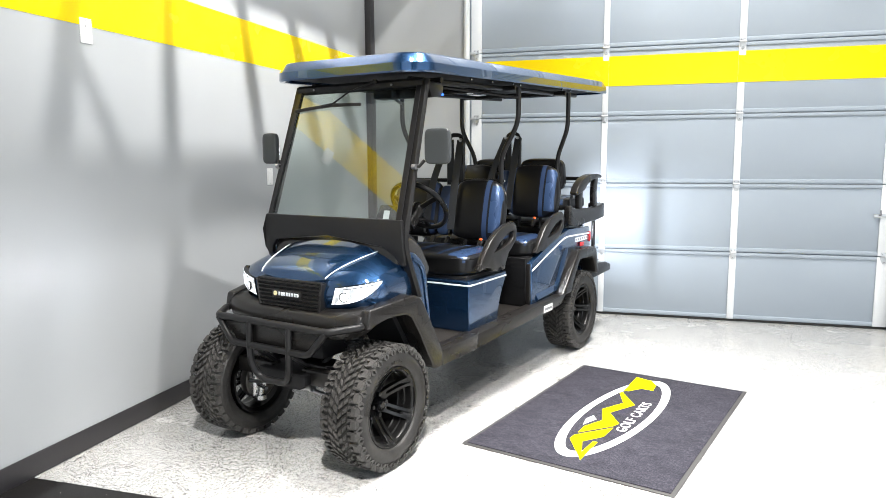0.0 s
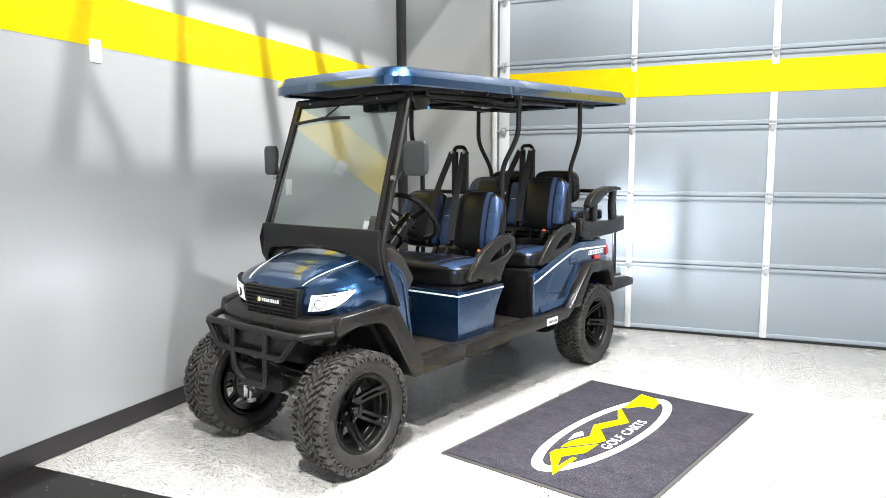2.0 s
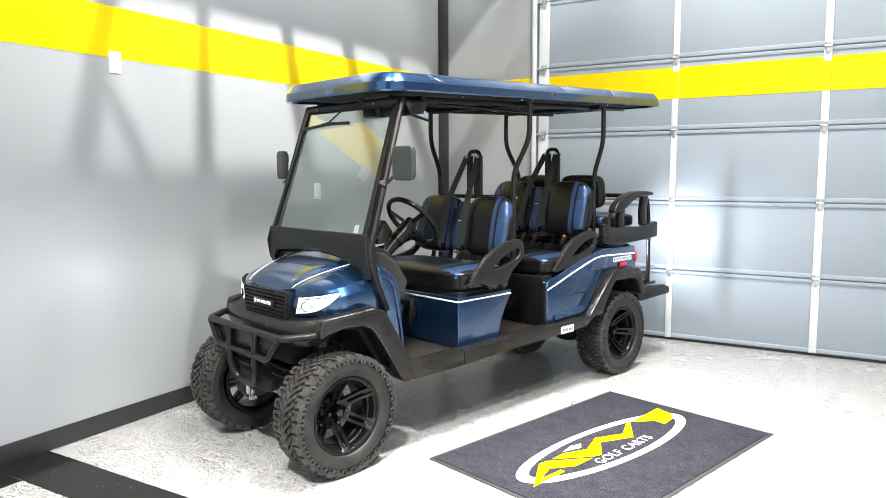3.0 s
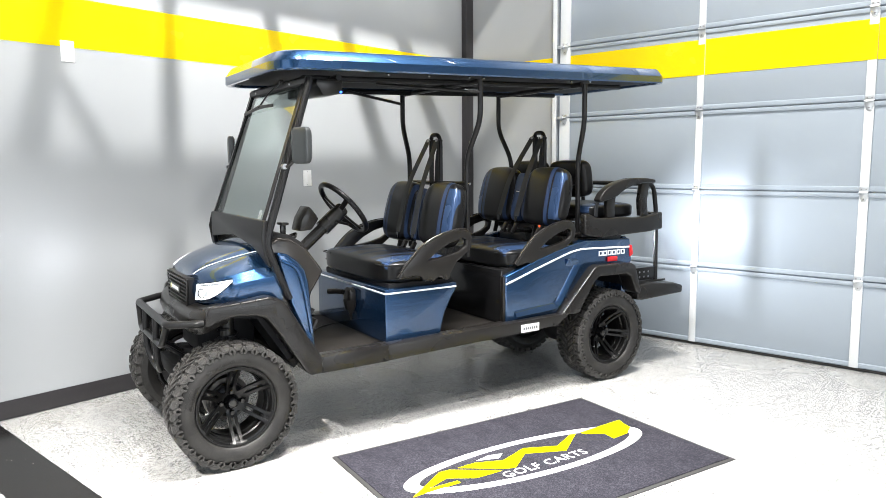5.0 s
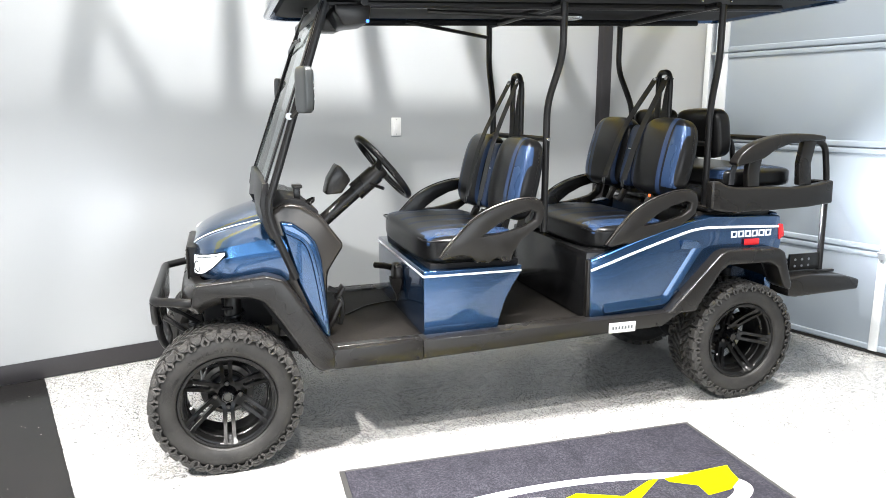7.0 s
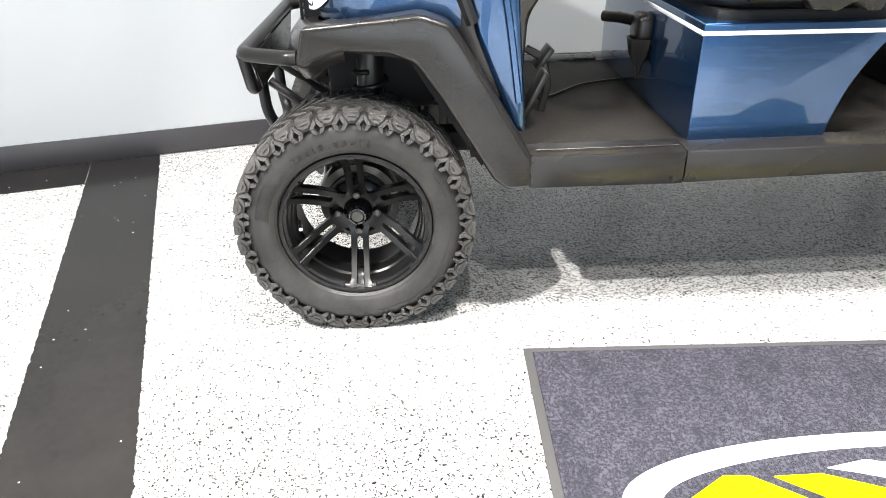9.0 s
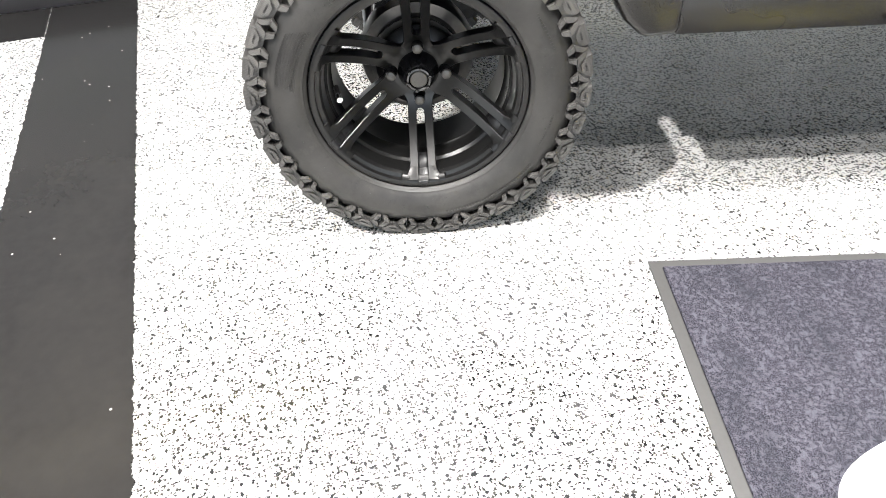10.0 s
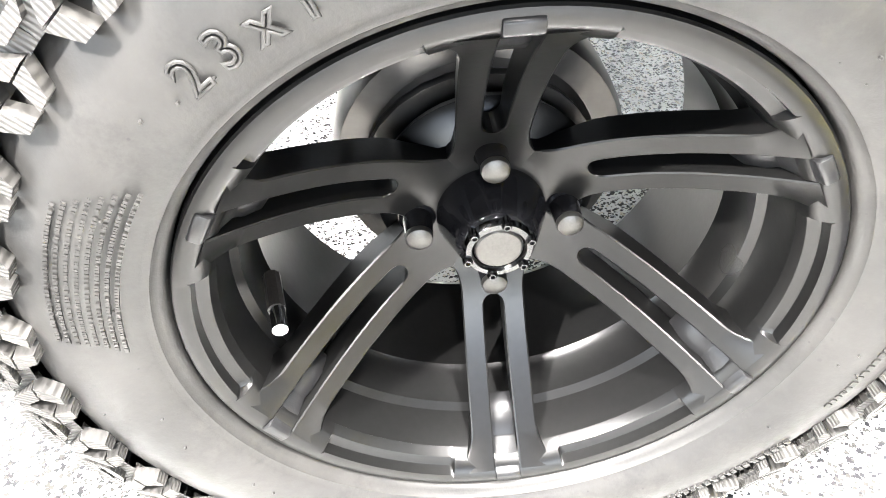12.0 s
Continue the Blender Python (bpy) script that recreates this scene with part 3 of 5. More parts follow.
# woven emblem: a white ring, a yellow zigzag and the words under it
def ring_band(cx, cy, ang, a, b, width, n=72):
    """An elliptic band; ang is the long axis's turn from the mat's y."""
    bm = bmesh.new()
    rows = []
    for k in range(n):
        t = 2 * math.pi * k / n
        w = width * (0.62 + 0.38 * abs(math.sin(t)) ** 2)
        row = []
        for aa, bb, z in ((a, b, 0.0095), (a - 0.003, b - 0.003, 0.0118), (a - w + 0.003, b - w * 0.88 + 0.003, 0.0118), (a - w, b - w * 0.88, 0.0095)):
            u, v = bb * math.cos(t), aa * math.sin(t)
            row.append(bm.verts.new((cx + u * math.cos(ang) + v * math.sin(ang), cy - u * math.sin(ang) + v * math.cos(ang), z)))
        rows.append(row)
    for k in range(n):
        p, q = rows[k], rows[(k + 1) % n]
        for j in range(3):
            bm.faces.new((p[j], q[j], q[j + 1], p[j + 1]))
    bmesh.ops.recalc_face_normals(bm, faces=bm.faces)
    return bm


part("emblem_ring", ring_band(-0.003, 0.010, radians(2.0), 0.712, 0.205, 0.080), MATWHITE, mat_ob, "white woven oval ring")
ZIG = [(-0.112, 0.392), (0.034, 0.195), (-0.048, -0.005), (0.056, -0.142), (0.041, -0.195), (-0.088, -0.379), (-0.092, -0.280), (-0.040, -0.145), (-0.105, 0.025), (-0.034, 0.193), (-0.110, 0.345)]
AAA = [(0.050, -0.220), (0.050, -0.363), (-0.022, -0.483), (0.026, -0.610), (0.027, -0.456), (0.050, -0.455), (0.058, -0.706), (-0.093, -0.481), (-0.091, -0.427)]
TEE = [(-0.128, 0.730), (-0.078, 0.712), (-0.013, 0.699), (0.034, 0.625), (0.048, 0.512), (-0.026, 0.518), (-0.082, 0.424), (-0.108, 0.418)]
for pts in (ZIG, AAA, TEE):
    part("emblem_stroke", prism(pts, 0.0095, 0.0126, 0, "z"), MATYEL, mat_ob, "yellow woven stroke")
part("emblem_shine", prism([(-0.110, -0.10), (-0.075, -0.145), (-0.092, -0.20), (-0.108, -0.26), (-0.128, -0.17)], 0.0095, 0.0118, 0, "z"), MATWHITE, mat_ob, "white woven highlight")
letters("GOLF CARTS", 0.084, 0.0011, MATWHITE, mat_ob, Matrix.Translation((0.096, 0.012, 0.0112)) @ pose(0, 0, 0, 0, 0, 91), "lettering", "white woven words", 1.08)

# ---------------------------------------------------------------- the golf cart
# local axes: x to the side that the camera passes, y to the rear, z up; origin under the middle of the front axle
cart = empty("golf_cart", pose(1.0956, 3.4244, 0, 0, 0, -15.6), "metallic blue six-seat golf cart with black trim and lifted tyres", "golf cart")


def both(name, bm, material, label="", parent=None):
    """A part on the one side and its mirror image on the other."""
    other = bm.copy()
    bmesh.ops.scale(other, vec=(-1, 1, 1), verts=other.verts)
    bmesh.ops.reverse_faces(other, faces=other.faces)
    return part(name, bm, material, parent or cart, label), part(name, other, material, parent or cart, label)


# wheels -----------------------------------------------------------
HUBZ, GROW = 0.3055, 1.03
SIDES = 6


def tyre_mesh():
    prof = [(-0.168, 0.186), (-0.184, 0.200), (-0.200, 0.235), (-0.196, 0.262), (-0.178, 0.279), (-0.14, 0.284), (-0.09, 0.285), (-0.05, 0.284),
            (-0.016, 0.279), (-0.003, 0.273), (0.007, 0.265), (0.0142, 0.255), (0.0185, 0.245), (0.0205, 0.235), (0.0208, 0.227), (0.0195, 0.2175), (0.0165, 0.2085),
            (0.0122, 0.2015), (0.0098, 0.1990), (0.0094, 0.1976), (0.0074, 0.1966), (0.0050, 0.1945), (0.0030, 0.1925), (-0.001, 0.1912), (-0.010, 0.1908)]
    return lathe(prof, 128)


def lug(bm, outline, a0, r0, r1, base=0.0, turn=0.0, flip=1, lean=0.0):
    """One tread block. outline: (round the tyre in radians, across the tyre in metres)."""
    lo, hi = [], []
    for k, (u, v) in enumerate(outline):
        ang = a0 + flip * u
        lo.append(bm.verts.new((v, r0 * math.cos(ang), r0 * math.sin(ang))))
        c = sum(o[0] for o in outline) / len(outline), sum(o[1] for o in outline) / len(outline)
        uu, vv = c[0] + (u - c[0]) * 0.90, c[1] + (v - c[1]) * 0.90
        ang = a0 + flip * uu
        hi.append(bm.verts.new((vv, r1 * math.cos(ang), r1 * math.sin(ang))))
    n = len(outline)
    bm.faces.new(hi)
    for k in range(n):
        bm.faces.new((lo[k], lo[(k + 1) % n], hi[(k + 1) % n], hi[k]))


def side_lug(bm, outline, a0, deep=0.014, lift=0.0):
    """A block on the shoulder. outline: (angle, radius); its face leans from the sidewall to the tread's edge."""
    c = sum(o[0] for o in outline) / len(outline), sum(o[1] for o in outline) / len(outline)
    lo, hi = [], []
    for u, r in outline:
        face = 0.0222 + lift - 0.012 * (max(0.0, r - 0.256) / 0.040) ** 1.5
        lo.append(bm.verts.new((face - deep, r * math.cos(a0 + u), r * math.sin(a0 + u))))
        uu, rr = c[0] + (u - c[0]) * 0.87, c[1] + (r - c[1]) * 0.92
        hi.append(bm.verts.new((face, rr * math.cos(a0 + uu), rr * math.sin(a0 + uu))))
    n = len(outline)
    bm.faces.new(hi)
    for k in range(n):
        bm.faces.new((lo[k], lo[(k + 1) % n], hi[(k + 1) % n], hi[k]))


def tread_mesh():
    bm = bmesh.new()
    n = 32
    t = 2 * math.pi / n
    mid = -0.088
    # herringbone arms over the crown, each cut in two, closer together than the shoulder blocks
    rows = 46
    p = 2 * math.pi / rows
    for k in range(rows):
        for s, off in ((1, 0.0), (-1, 0.45)):
            for v0, v1 in ((0.0025, 0.0240), (0.0290, 0.0500)):
                u0, u1 = -3.1 * v0, -3.1 * v1
                lug(bm, [(u0, mid + s * v0), (u0 + 0.56 * p, mid + s * v0), (u1 + 0.56 * p, mid + s * v1), (u1, mid + s * v1)], (k + off) * p, 0.274, 0.297)
    for k in range(n):
        a = k * t
        h = a + radians(3.5)
        for s in (1, -1):
            # five-sided shoulder blocks with an arrow cut into them
            b = h + (0.5 if s > 0 else 0.1) * t
            for q in (-1, 1):
                lug(bm, [(q * p * t, mid + s * v) for p, v in ((0.09, 0.0545), (0.36, 0.0545), (0.43, 0.078), (0.25, 0.078))][::q * s], b, 0.272, 0.2955)
                lug(bm, [(q * p * t, mid + s * v) for p, v in ((0.25, 0.079), (0.43, 0.079), (0.34, 0.1015), (0.0, 0.1015), (0.0, 0.090))][::q * s], b, 0.268, 0.2935)
        # near side: gabled blocks with a keyhole, and slotted wedges standing between them higher up
        for s in (-1, 1):
            side_lug(bm, [(s * p * t, r) for p, r in ((0.035, 0.2555), (0.20, 0.2555), (0.365, 0.2690), (0.14, 0.2690))][::s], h, 0.009)
            side_lug(bm, [(s * p * t, r) for p, r in ((0.14, 0.2687), (0.365, 0.2687), (0.09, 0.2885), (0.0, 0.2885), (0.0, 0.2800))][::s], h, 0.012)
            side_lug(bm, [((0.5 + s * p) * t, r) for p, r in ((0.12, 0.2822), (0.27, 0.2822), (0.32, 0.2856), (0.12, 0.2856))][::s], h, 0.018)
        side_lug(bm, [((0.5 + p) * t, r) for p, r in ((-0.14, 0.2755), (0.14, 0.2755), (0.27, 0.2825), (-0.27, 0.2825))], h, 0.015)
        side_lug(bm, [((0.5 + p) * t, r) for p, r in ((-0.32, 0.2853), (0.32, 0.2853), (0.36, 0.2910), (0.34, 0.2965), (-0.34, 0.2965), (-0.36, 0.2910))], h, 0.024)
    bmesh.ops.recalc_face_normals(bm, faces=bm.faces)
    return bm


WINDOW = 0.292      # half the angle of an opening between two spokes


def rim_mesh():
    """The stepped barrel, and the broad lip with a sunk ledge along each of the six openings."""
    bm = lathe([(-0.196, 0.186), (-0.198, 0.176), (-0.190, 0.168), (-0.180, 0.160), (-0.127, 0.158), (-0.085, 0.156), (-0.079, 0.1600), (-0.052, 0.1612), (-0.047, 0.1660), (-0.024, 0.1672), (-0.0165, 0.1682)], 96)
    flush = [(0.1682, -0.0165), (0.1700, -0.0085), (0.1712, -0.0060), (0.1740, -0.0022), (0.1772, 0.0004), (0.1788, 0.0014), (0.1810, 0.0024), (0.1850, 0.0028), (0.1880, 0.0022), (0.1893, 0.0008), (0.1896, -0.002), (0.1897, -0.012)]
    sunk = [(0.1682, -0.0165), (0.1698, -0.0118), (0.1710, -0.0092), (0.1728, -0.0082), (0.1768, -0.0074), (0.1780, -0.0066), (0.1789, 0.0012), (0.1840, 0.0028), (0.1880, 0.0022), (0.1893, 0.0008), (0.1896, -0.002), (0.1897, -0.012)]
    turns = []
    for k in range(SIDES):
        c = math.pi / 2 + math.pi / SIDES * (2 * k + 1)
        e = WINDOW
        turns += [(c + a, w) for a, w in [(-math.pi / 6 + 0.231 * q / 5, 0.0) for q in range(5)] + [(-e - 0.002, 0.0), (-e + 0.006, 0.85), (-e + 0.016, 1.0)]
                  + [(-e + 0.03 + (2 * e - 0.06) * q / 16, 1.0) for q in range(17)] + [(e - 0.016, 1.0), (e - 0.006, 0.85), (e + 0.002, 0.0)] + [(e + 0.046 * (q + 1), 0.0) for q in range(4)]]
    rows = []
    for a, w in turns:
        rows.append([bm.verts.new((f[1] + (g[1] - f[1]) * w, (f[0] + (g[0] - f[0]) * w) * math.cos(a), (f[0] + (g[0] - f[0]) * w) * math.sin(a))) for f, g in zip(flush, sunk)])
    for k in range(len(rows)):
        p, q = rows[k], rows[(k + 1) % len(rows)]
        for j in range(len(flush) - 1):
            bm.faces.new((p[j], q[j], q[j + 1], p[j + 1]))
    bmesh.ops.recalc_face_normals(bm, faces=bm.faces)
    return bm


def hub_plate_mesh():
    return lathe([(-0.125, 0.0), (-0.125, 0.074), (-0.116, 0.077), (-0.112, 0.072), (-0.105, 0.050), (-0.099, 0.034), (-0.099, 0.0)], 48)


def dish(r):
    """How far the spokes' front lies behind the lip at radius r."""
    t = max(0.0, (r - 0.040) / (0.173 - 0.040))
    return -0.0945 + 0.0930 * (0.25 * t + 0.75 * t ** 1.7)


def spoke_mesh():
    """One twin spoke: a sixth of the hub, two legs with a rounded slot between them, flared into the lip."""
    tan30 = math.tan(math.pi / 6)
    bm = bmesh.new()
    radii = [0.030, 0.038, 0.044, 0.048, 0.052, 0.056, 0.060, 0.064, 0.068, 0.0705, 0.0712, 0.0725, 0.0745, 0.077, 0.080, 0.088, 0.097, 0.106, 0.115, 0.124, 0.133, 0.142, 0.150, 0.156, 0.161, 0.165, 0.168, 0.1705, 0.173, 0.175]
    for s in (-1, 1):
        rows = []
        for r in radii:
            slot_w = 0.0074 + 0.0016 * max(0.0, (r - 0.080) / 0.08)
            slot = 0.0 if r < 0.0708 else slot_w * math.sqrt(max(0.0, 1 - max(0.0, 1 - (r - 0.0708) / 0.0085) ** 2))
            leg = 0.0226 + 0.0022 * ((r - 0.05) / 0.12)
            out = min(r * tan30, leg + 0.010 * max(0.0, 1 - (r - 0.040) / 0.030) ** 2.2)
            if r > 0.152:
                out += 0.0165 * ((r - 0.152) / 0.023) ** 2.8
            joined = r * tan30 - out < 0.0006
            b = 0.0 if joined else 0.0011
            x = dish(r)
            thick = 0.014 + 0.014 * min(1.0, (r - 0.03) / 0.06)
            i0 = 0.0010 if slot > 0.0006 else 0.0
            ring = [(slot, x - thick), (slot, x - i0), (slot + i0, x), (out - b, x), (out, x - b), (out - (0.0025 if b else 0.0), x - thick)]
            rows.append([bm.verts.new((xx, s * u, r)) for u, xx in ring])
        for p, q in zip(rows, rows[1:]):
            for j in range(6):
                bm.faces.new((p[j], p[(j + 1) % 6], q[(j + 1) % 6], q[j]))
        bm.faces.new(rows[0]), bm.faces.new(rows[-1])
    bmesh.ops.remove_doubles(bm, verts=bm.verts, dist=0.00005)
    bmesh.ops.recalc_face_normals(bm, faces=bm.faces)
    return bm


def slot_step_mesh():
    """The steep step deep in the slot, rising to a low raised tab on the lip."""
    return prism([(-0.050, 0.146), (-0.036, 0.150), (-0.026, 0.158), (-0.022, 0.164), (-0.0075, 0.1705), (-0.004, 0.1735), (0.0030, 0.1758), (0.0046, 0.1775), (0.0046, 0.1835), (0.0020, 0.1850), (-0.02, 0.180), (-0.05, 0.162)][::-1], -0.0092, 0.0092, 0.0012, "y")


CACHE = {}


def wheel_part(name, builder, material, parent, label="", at=None):
    """Parts that all four wheels share."""
    if name in CACHE:
        ob = new(name, CACHE[name])
        ob.parent = parent
        if at is not None:
            ob.matrix_basis = at
        return tagged(ob, label)
    ob = part(name, builder(), material, parent, label, at=at, degrees=32)
    CACHE[name] = ob.data
    return ob


def nut_mesh():
    return lathe([(-0.012, 0.0132), (0.002, 0.0132), (0.004, 0.0125), (0.0055, 0.0106), (0.0105, 0.0100), (0.0215, 0.0094)], 24)


def nut_tip_mesh():
    return lathe([(0.0205, 0.0090), (0.0225, 0.0094), (0.0255, 0.0088), (0.0270, 0.0065), (0.0274, 0.0)], 24)


def valve_mesh():
    return tube([(-0.045, 0, 0), (-0.014, 0.0, -0.006)], 0.0058, 10)


def valve_cap_mesh():
    return tube([(-0.016, 0.0, -0.006), (-0.010, 0, -0.007), (-0.0099, 0, -0.007), (0.003, 0, -0.0095)], 0.0050, 12)


def cap_mesh():
    return lathe([(-0.108, 0.0365), (-0.090, 0.0372), (-0.087, 0.0360), (-0.066, 0.0275), (-0.060, 0.0245), (-0.058, 0.0215)], 40)


def cap_ring_mesh():
    bm = lathe([(-0.061, 0.0236), (-0.0570, 0.0230), (-0.0550, 0.0215), (-0.0545, 0.0180), (-0.0580, 0.0160)], 40)
    for k in range(6):
        b = 2 * math.pi * (k + 0.3) / 6
        merge(bm, shifted(lathe([(-0.064, 0.0036), (-0.0535, 0.0034), (-0.0520, 0.0024), (-0.0520, 0.0016), (-0.0535, 0.0014), (-0.0535, 0.0)], 12), Matrix.Translation((0, 0.0215 * math.cos(b), 0.0215 * math.sin(b)))))
    return bm


def cap_face_mesh():
    return lathe([(-0.0585, 0.0162), (-0.0570, 0.0158), (-0.0558, 0.0145), (-0.0550, 0.009), (-0.0548, 0.0)], 32)


def drum_mesh():
    return lathe([(-0.20, 0.0), (-0.20, 0.100), (-0.195, 0.108), (-0.16, 0.108), (-0.150, 0.104), (-0.149, 0.085), (-0.145, 0.080), (-0.143, 0.045), (-0.125, 0.040), (-0.125, 0.0)], 48)


def wheel(x, y, turn, spin):
    """x: the plane of the rim's lip."""
    m = pose(x, y, HUBZ, 0, 0, turn) @ (Matrix.Rotation(math.pi, 4, "Z") if x < 0 else Matrix()) @ Matrix.Rotation(radians(spin), 4, "X") @ Matrix.Scale(GROW, 4)
    rim = wheel_part("wheel", rim_mesh, RIMMAT, cart, "satin black six-spoke alloy wheel", m)
    wheel_part("tyre", tyre_mesh, RUBBER, rim, "chunky black all-terrain tyre")
    wheel_part("tread", tread_mesh, RIBBED, rim, "black tread blocks")
    wheel_part("hub_plate", hub_plate_mesh, RIMMAT, rim)
    for k in range(SIDES):
        at = Matrix.Rotation(2 * math.pi * k / SIDES, 4, "X")
        wheel_part("spoke", spoke_mesh, RIMMAT, rim, "", at)
        wheel_part("slot_step", slot_step_mesh, SATIN, rim, "", at)
    wheel_part("brake_drum", drum_mesh, DRUM, rim, "dull steel brake drum")
    for k in range(4):
        a = math.pi / 2 * k
        wheel_part("lug_nut", nut_mesh, GLOSS, rim, "black lug nut", Matrix.Translation((-0.0975, 0.0500 * math.cos(a), 0.0500 * math.sin(a))))
        wheel_part("nut_tip", nut_tip_mesh, CAPGREY, rim, "bright nut tip", Matrix.Translation((-0.0975, 0.0500 * math.cos(a), 0.0500 * math.sin(a))))
    wheel_part("centre_cap", cap_mesh, GLOSS, rim, "gloss black centre cap")
    wheel_part("cap_ring", cap_ring_mesh, DARKCHROME, rim, "dark chrome cap ring")
    wheel_part("cap_face", cap_face_mesh, CAPGREY, rim, "speckled grey cap face")
    stem = Matrix.Rotation(radians(VALVE - 90), 4, "X") @ Matrix.Translation((-0.02, 0, 0.149))
    wheel_part("valve_stem", valve_mesh, BLACK, rim, "rubber valve stem", stem)
    wheel_part("valve_cap", valve_cap_mesh, CHROME, rim, "bright valve cap", stem)
    return rim


VALVE = 185
WHEELS = [wheel(0.5325, 0.003, 0.3, 0), wheel(-0.555, 0.003, 0.3, 20), wheel(0.505, 2.53, 0.0, 23), wheel(-0.535, 2.53, 0.0, 41)]
# rows of small moulded print on the sidewall, too fine to read
bm = bmesh.new()
rnd = random.Random(3)
for row, r in enumerate((0.2100, 0.2145, 0.2190, 0.2235, 0.2280, 0.2325, 0.2370, 0.2412)):
    a = radians(143 + 0.8 * row)
    while a < radians(173 - 0.3 * row):
        da = rnd.uniform(0.004, 0.009)
        merge(bm, shifted(box(0.0195, 0.0213, -r * da / 2, r * da / 2, -0.0010, 0.0010), Matrix.Rotation(a - math.pi / 2, 4, "X") @ Matrix.Translation((0, 0, r))))
        a += da + rnd.choice((0.002, 0.002, 0.003, 0.009))
for a0, a1, r in ((280, 325, 0.241), (20, 36, 0.236), (335, 350, 0.232)):
    a = radians(a0)
    while a < radians(a1):
        da = rnd.uniform(0.010, 0.020)
        merge(bm, shifted(box(0.0195, 0.0216, -r * da / 2, r * da / 2, -0.0022, 0.0022), Matrix.Rotation(a - math.pi / 2, 4, "X") @ Matrix.Translation((0, 0, r))))
        a += da + rnd.uniform(0.006, 0.012)
part("sidewall_print", bm, RUBBER, WHEELS[0], "fine moulded print", kind="stuff")
# short rubber hairs left by the mould
bm = bmesh.new()
for k in range(54):
    r, a = rnd.uniform(0.203, 0.246), rnd.uniform(0, 2 * math.pi)
    x = 0.0207 - 16.0 * (r - 0.2285) ** 2
    merge(bm, shifted(lathe([(-0.001, 0.0011), (0.0022, 0.0008), (0.0026, 0.0)], 6), Matrix.Translation((x, r * math.cos(a), r * math.sin(a)))))
part("mould_hairs", bm, RUBBER, WHEELS[0], "short rubber mould hairs", kind="stuff")
# size mark moulded into the near front tyre's sidewall
MARK, MARK_FROM, MARK_STEP, MARK_R = "23x10.00-14", 126.0, 4.75, 0.2222
for k, ch in enumerate(MARK):
    b = radians(MARK_FROM - k * MARK_STEP)
    letters(ch, 0.0230, 0.0010, RUBBER, WHEELS[0], Matrix.Translation((0.0212, MARK_R * math.cos(b), MARK_R * math.sin(b))) @ Matrix.Rotation(b - math.pi / 2, 4, "X") @ Matrix.Rotation(radians(2), 4, "Y") @ pose(0, 0, 0, 90, 0, 90), "size_mark", "moulded tyre size figures", outline=0.0009)

# body -------------------------------------------------------------
HOOD = ((0.452, -0.100, 0.772, 0.78), (0.466, -0.118, 0.825, 0.85), (0.462, -0.116, 0.848, 0.912), (0.428, -0.110, 0.868, 0.962), (0.318, -0.106, 0.890, 1.030, 0.67),
        (0.298, -0.103, 0.899, 1.044, 0.67), (0.24, -0.099, 0.906, 1.060, 0.67), (0.13, -0.096, 0.912, 1.072, 0.67), (0.0, -0.095, 0.914, 1.076, 0.67))
REAR = 0.275


def hood_point(level, u):
    """u from -1 (rear, far side) over 0 (nose) to 1 (rear, near side)."""
    a, f, zf, zr = level[:4]
    s = abs(u)
    if len(level) > 4:
        # the top panel: a straight front edge, then edges that spread to the rear
        k = max(0.0, (s - 0.3) / 0.7)
        x, y = (a * level[4] * s / 0.3, f + 0.012 * (s / 0.3) ** 3) if s < 0.3 else (a * (level[4] + (1 - level[4]) * k ** 0.85), f + 0.012 + (REAR - f - 0.012) * k)
    elif s < 0.6:
        ang = s / 0.6 * math.pi / 2
        e = 2 / 2.3
        x, y = a * math.sin(ang) ** e, f + (0.10 - f) * (1 - math.cos(ang) ** e)
        y = f + 0.19 * (1 - max(0, math.cos(ang)) ** e)
    else:
        x, y = a, f + 0.19 + (REAR - f - 0.19) * (s - 0.6) / 0.4
    t = max(0.0, (y - f) / (REAR - f))
    return Vector((math.copysign(x, u), y, zf + (zr - zf) * t ** 0.52))


def skin(levels, n=40, point=hood_point):
    bm = bmesh.new()
    us = [-1 + 2 * k / n for k in range(n + 1)]
    rows = [[bm.verts.new(point(l, u)) for u in us] for l in levels]
    for p, q in zip(rows, rows[1:]):
        for k in range(n):
            try:
                bm.faces.new((p[k], p[k + 1], q[k + 1], q[k]))
            except ValueError:
                pass
    bmesh.ops.remove_doubles(bm, verts=bm.verts, dist=0.0004)
    bmesh.ops.recalc_face_normals(bm, faces=bm.faces)
    return bm


def shoulder_point(t, u):
    """The folded shoulder between the hood's crease and its pinstripe, t from 0 to 1."""
    sag = -0.012 * math.sin(math.pi * t) * min(1.0, max(0.0, abs(u) - 0.22) * 5) * min(1.0, (1.0 - abs(u)) * 3)
    return hood_point(HOOD[3], u).lerp(hood_point(HOOD[4], u), t) - Vector((0, 0, sag))


part("hood", merge(skin(HOOD[:4], 80), merge(skin((0.0, 0.25, 0.5, 0.75, 1.0), 80, shoulder_point), skin(HOOD[4:], 80))), BLUE, cart, "glossy metallic blue hood", degrees=25)
for s in (-1, 1):
    line = [hood_point(HOOD[4], s * u) + Vector((s * 0.001, -0.002, 0.004)) for u in [0.30 + 0.70 * k / 32 for k in range(33)]]
    part("pinstripe", sweep(line, slab(0.0065, 0.005)), PIN, cart, "white pinstripe")
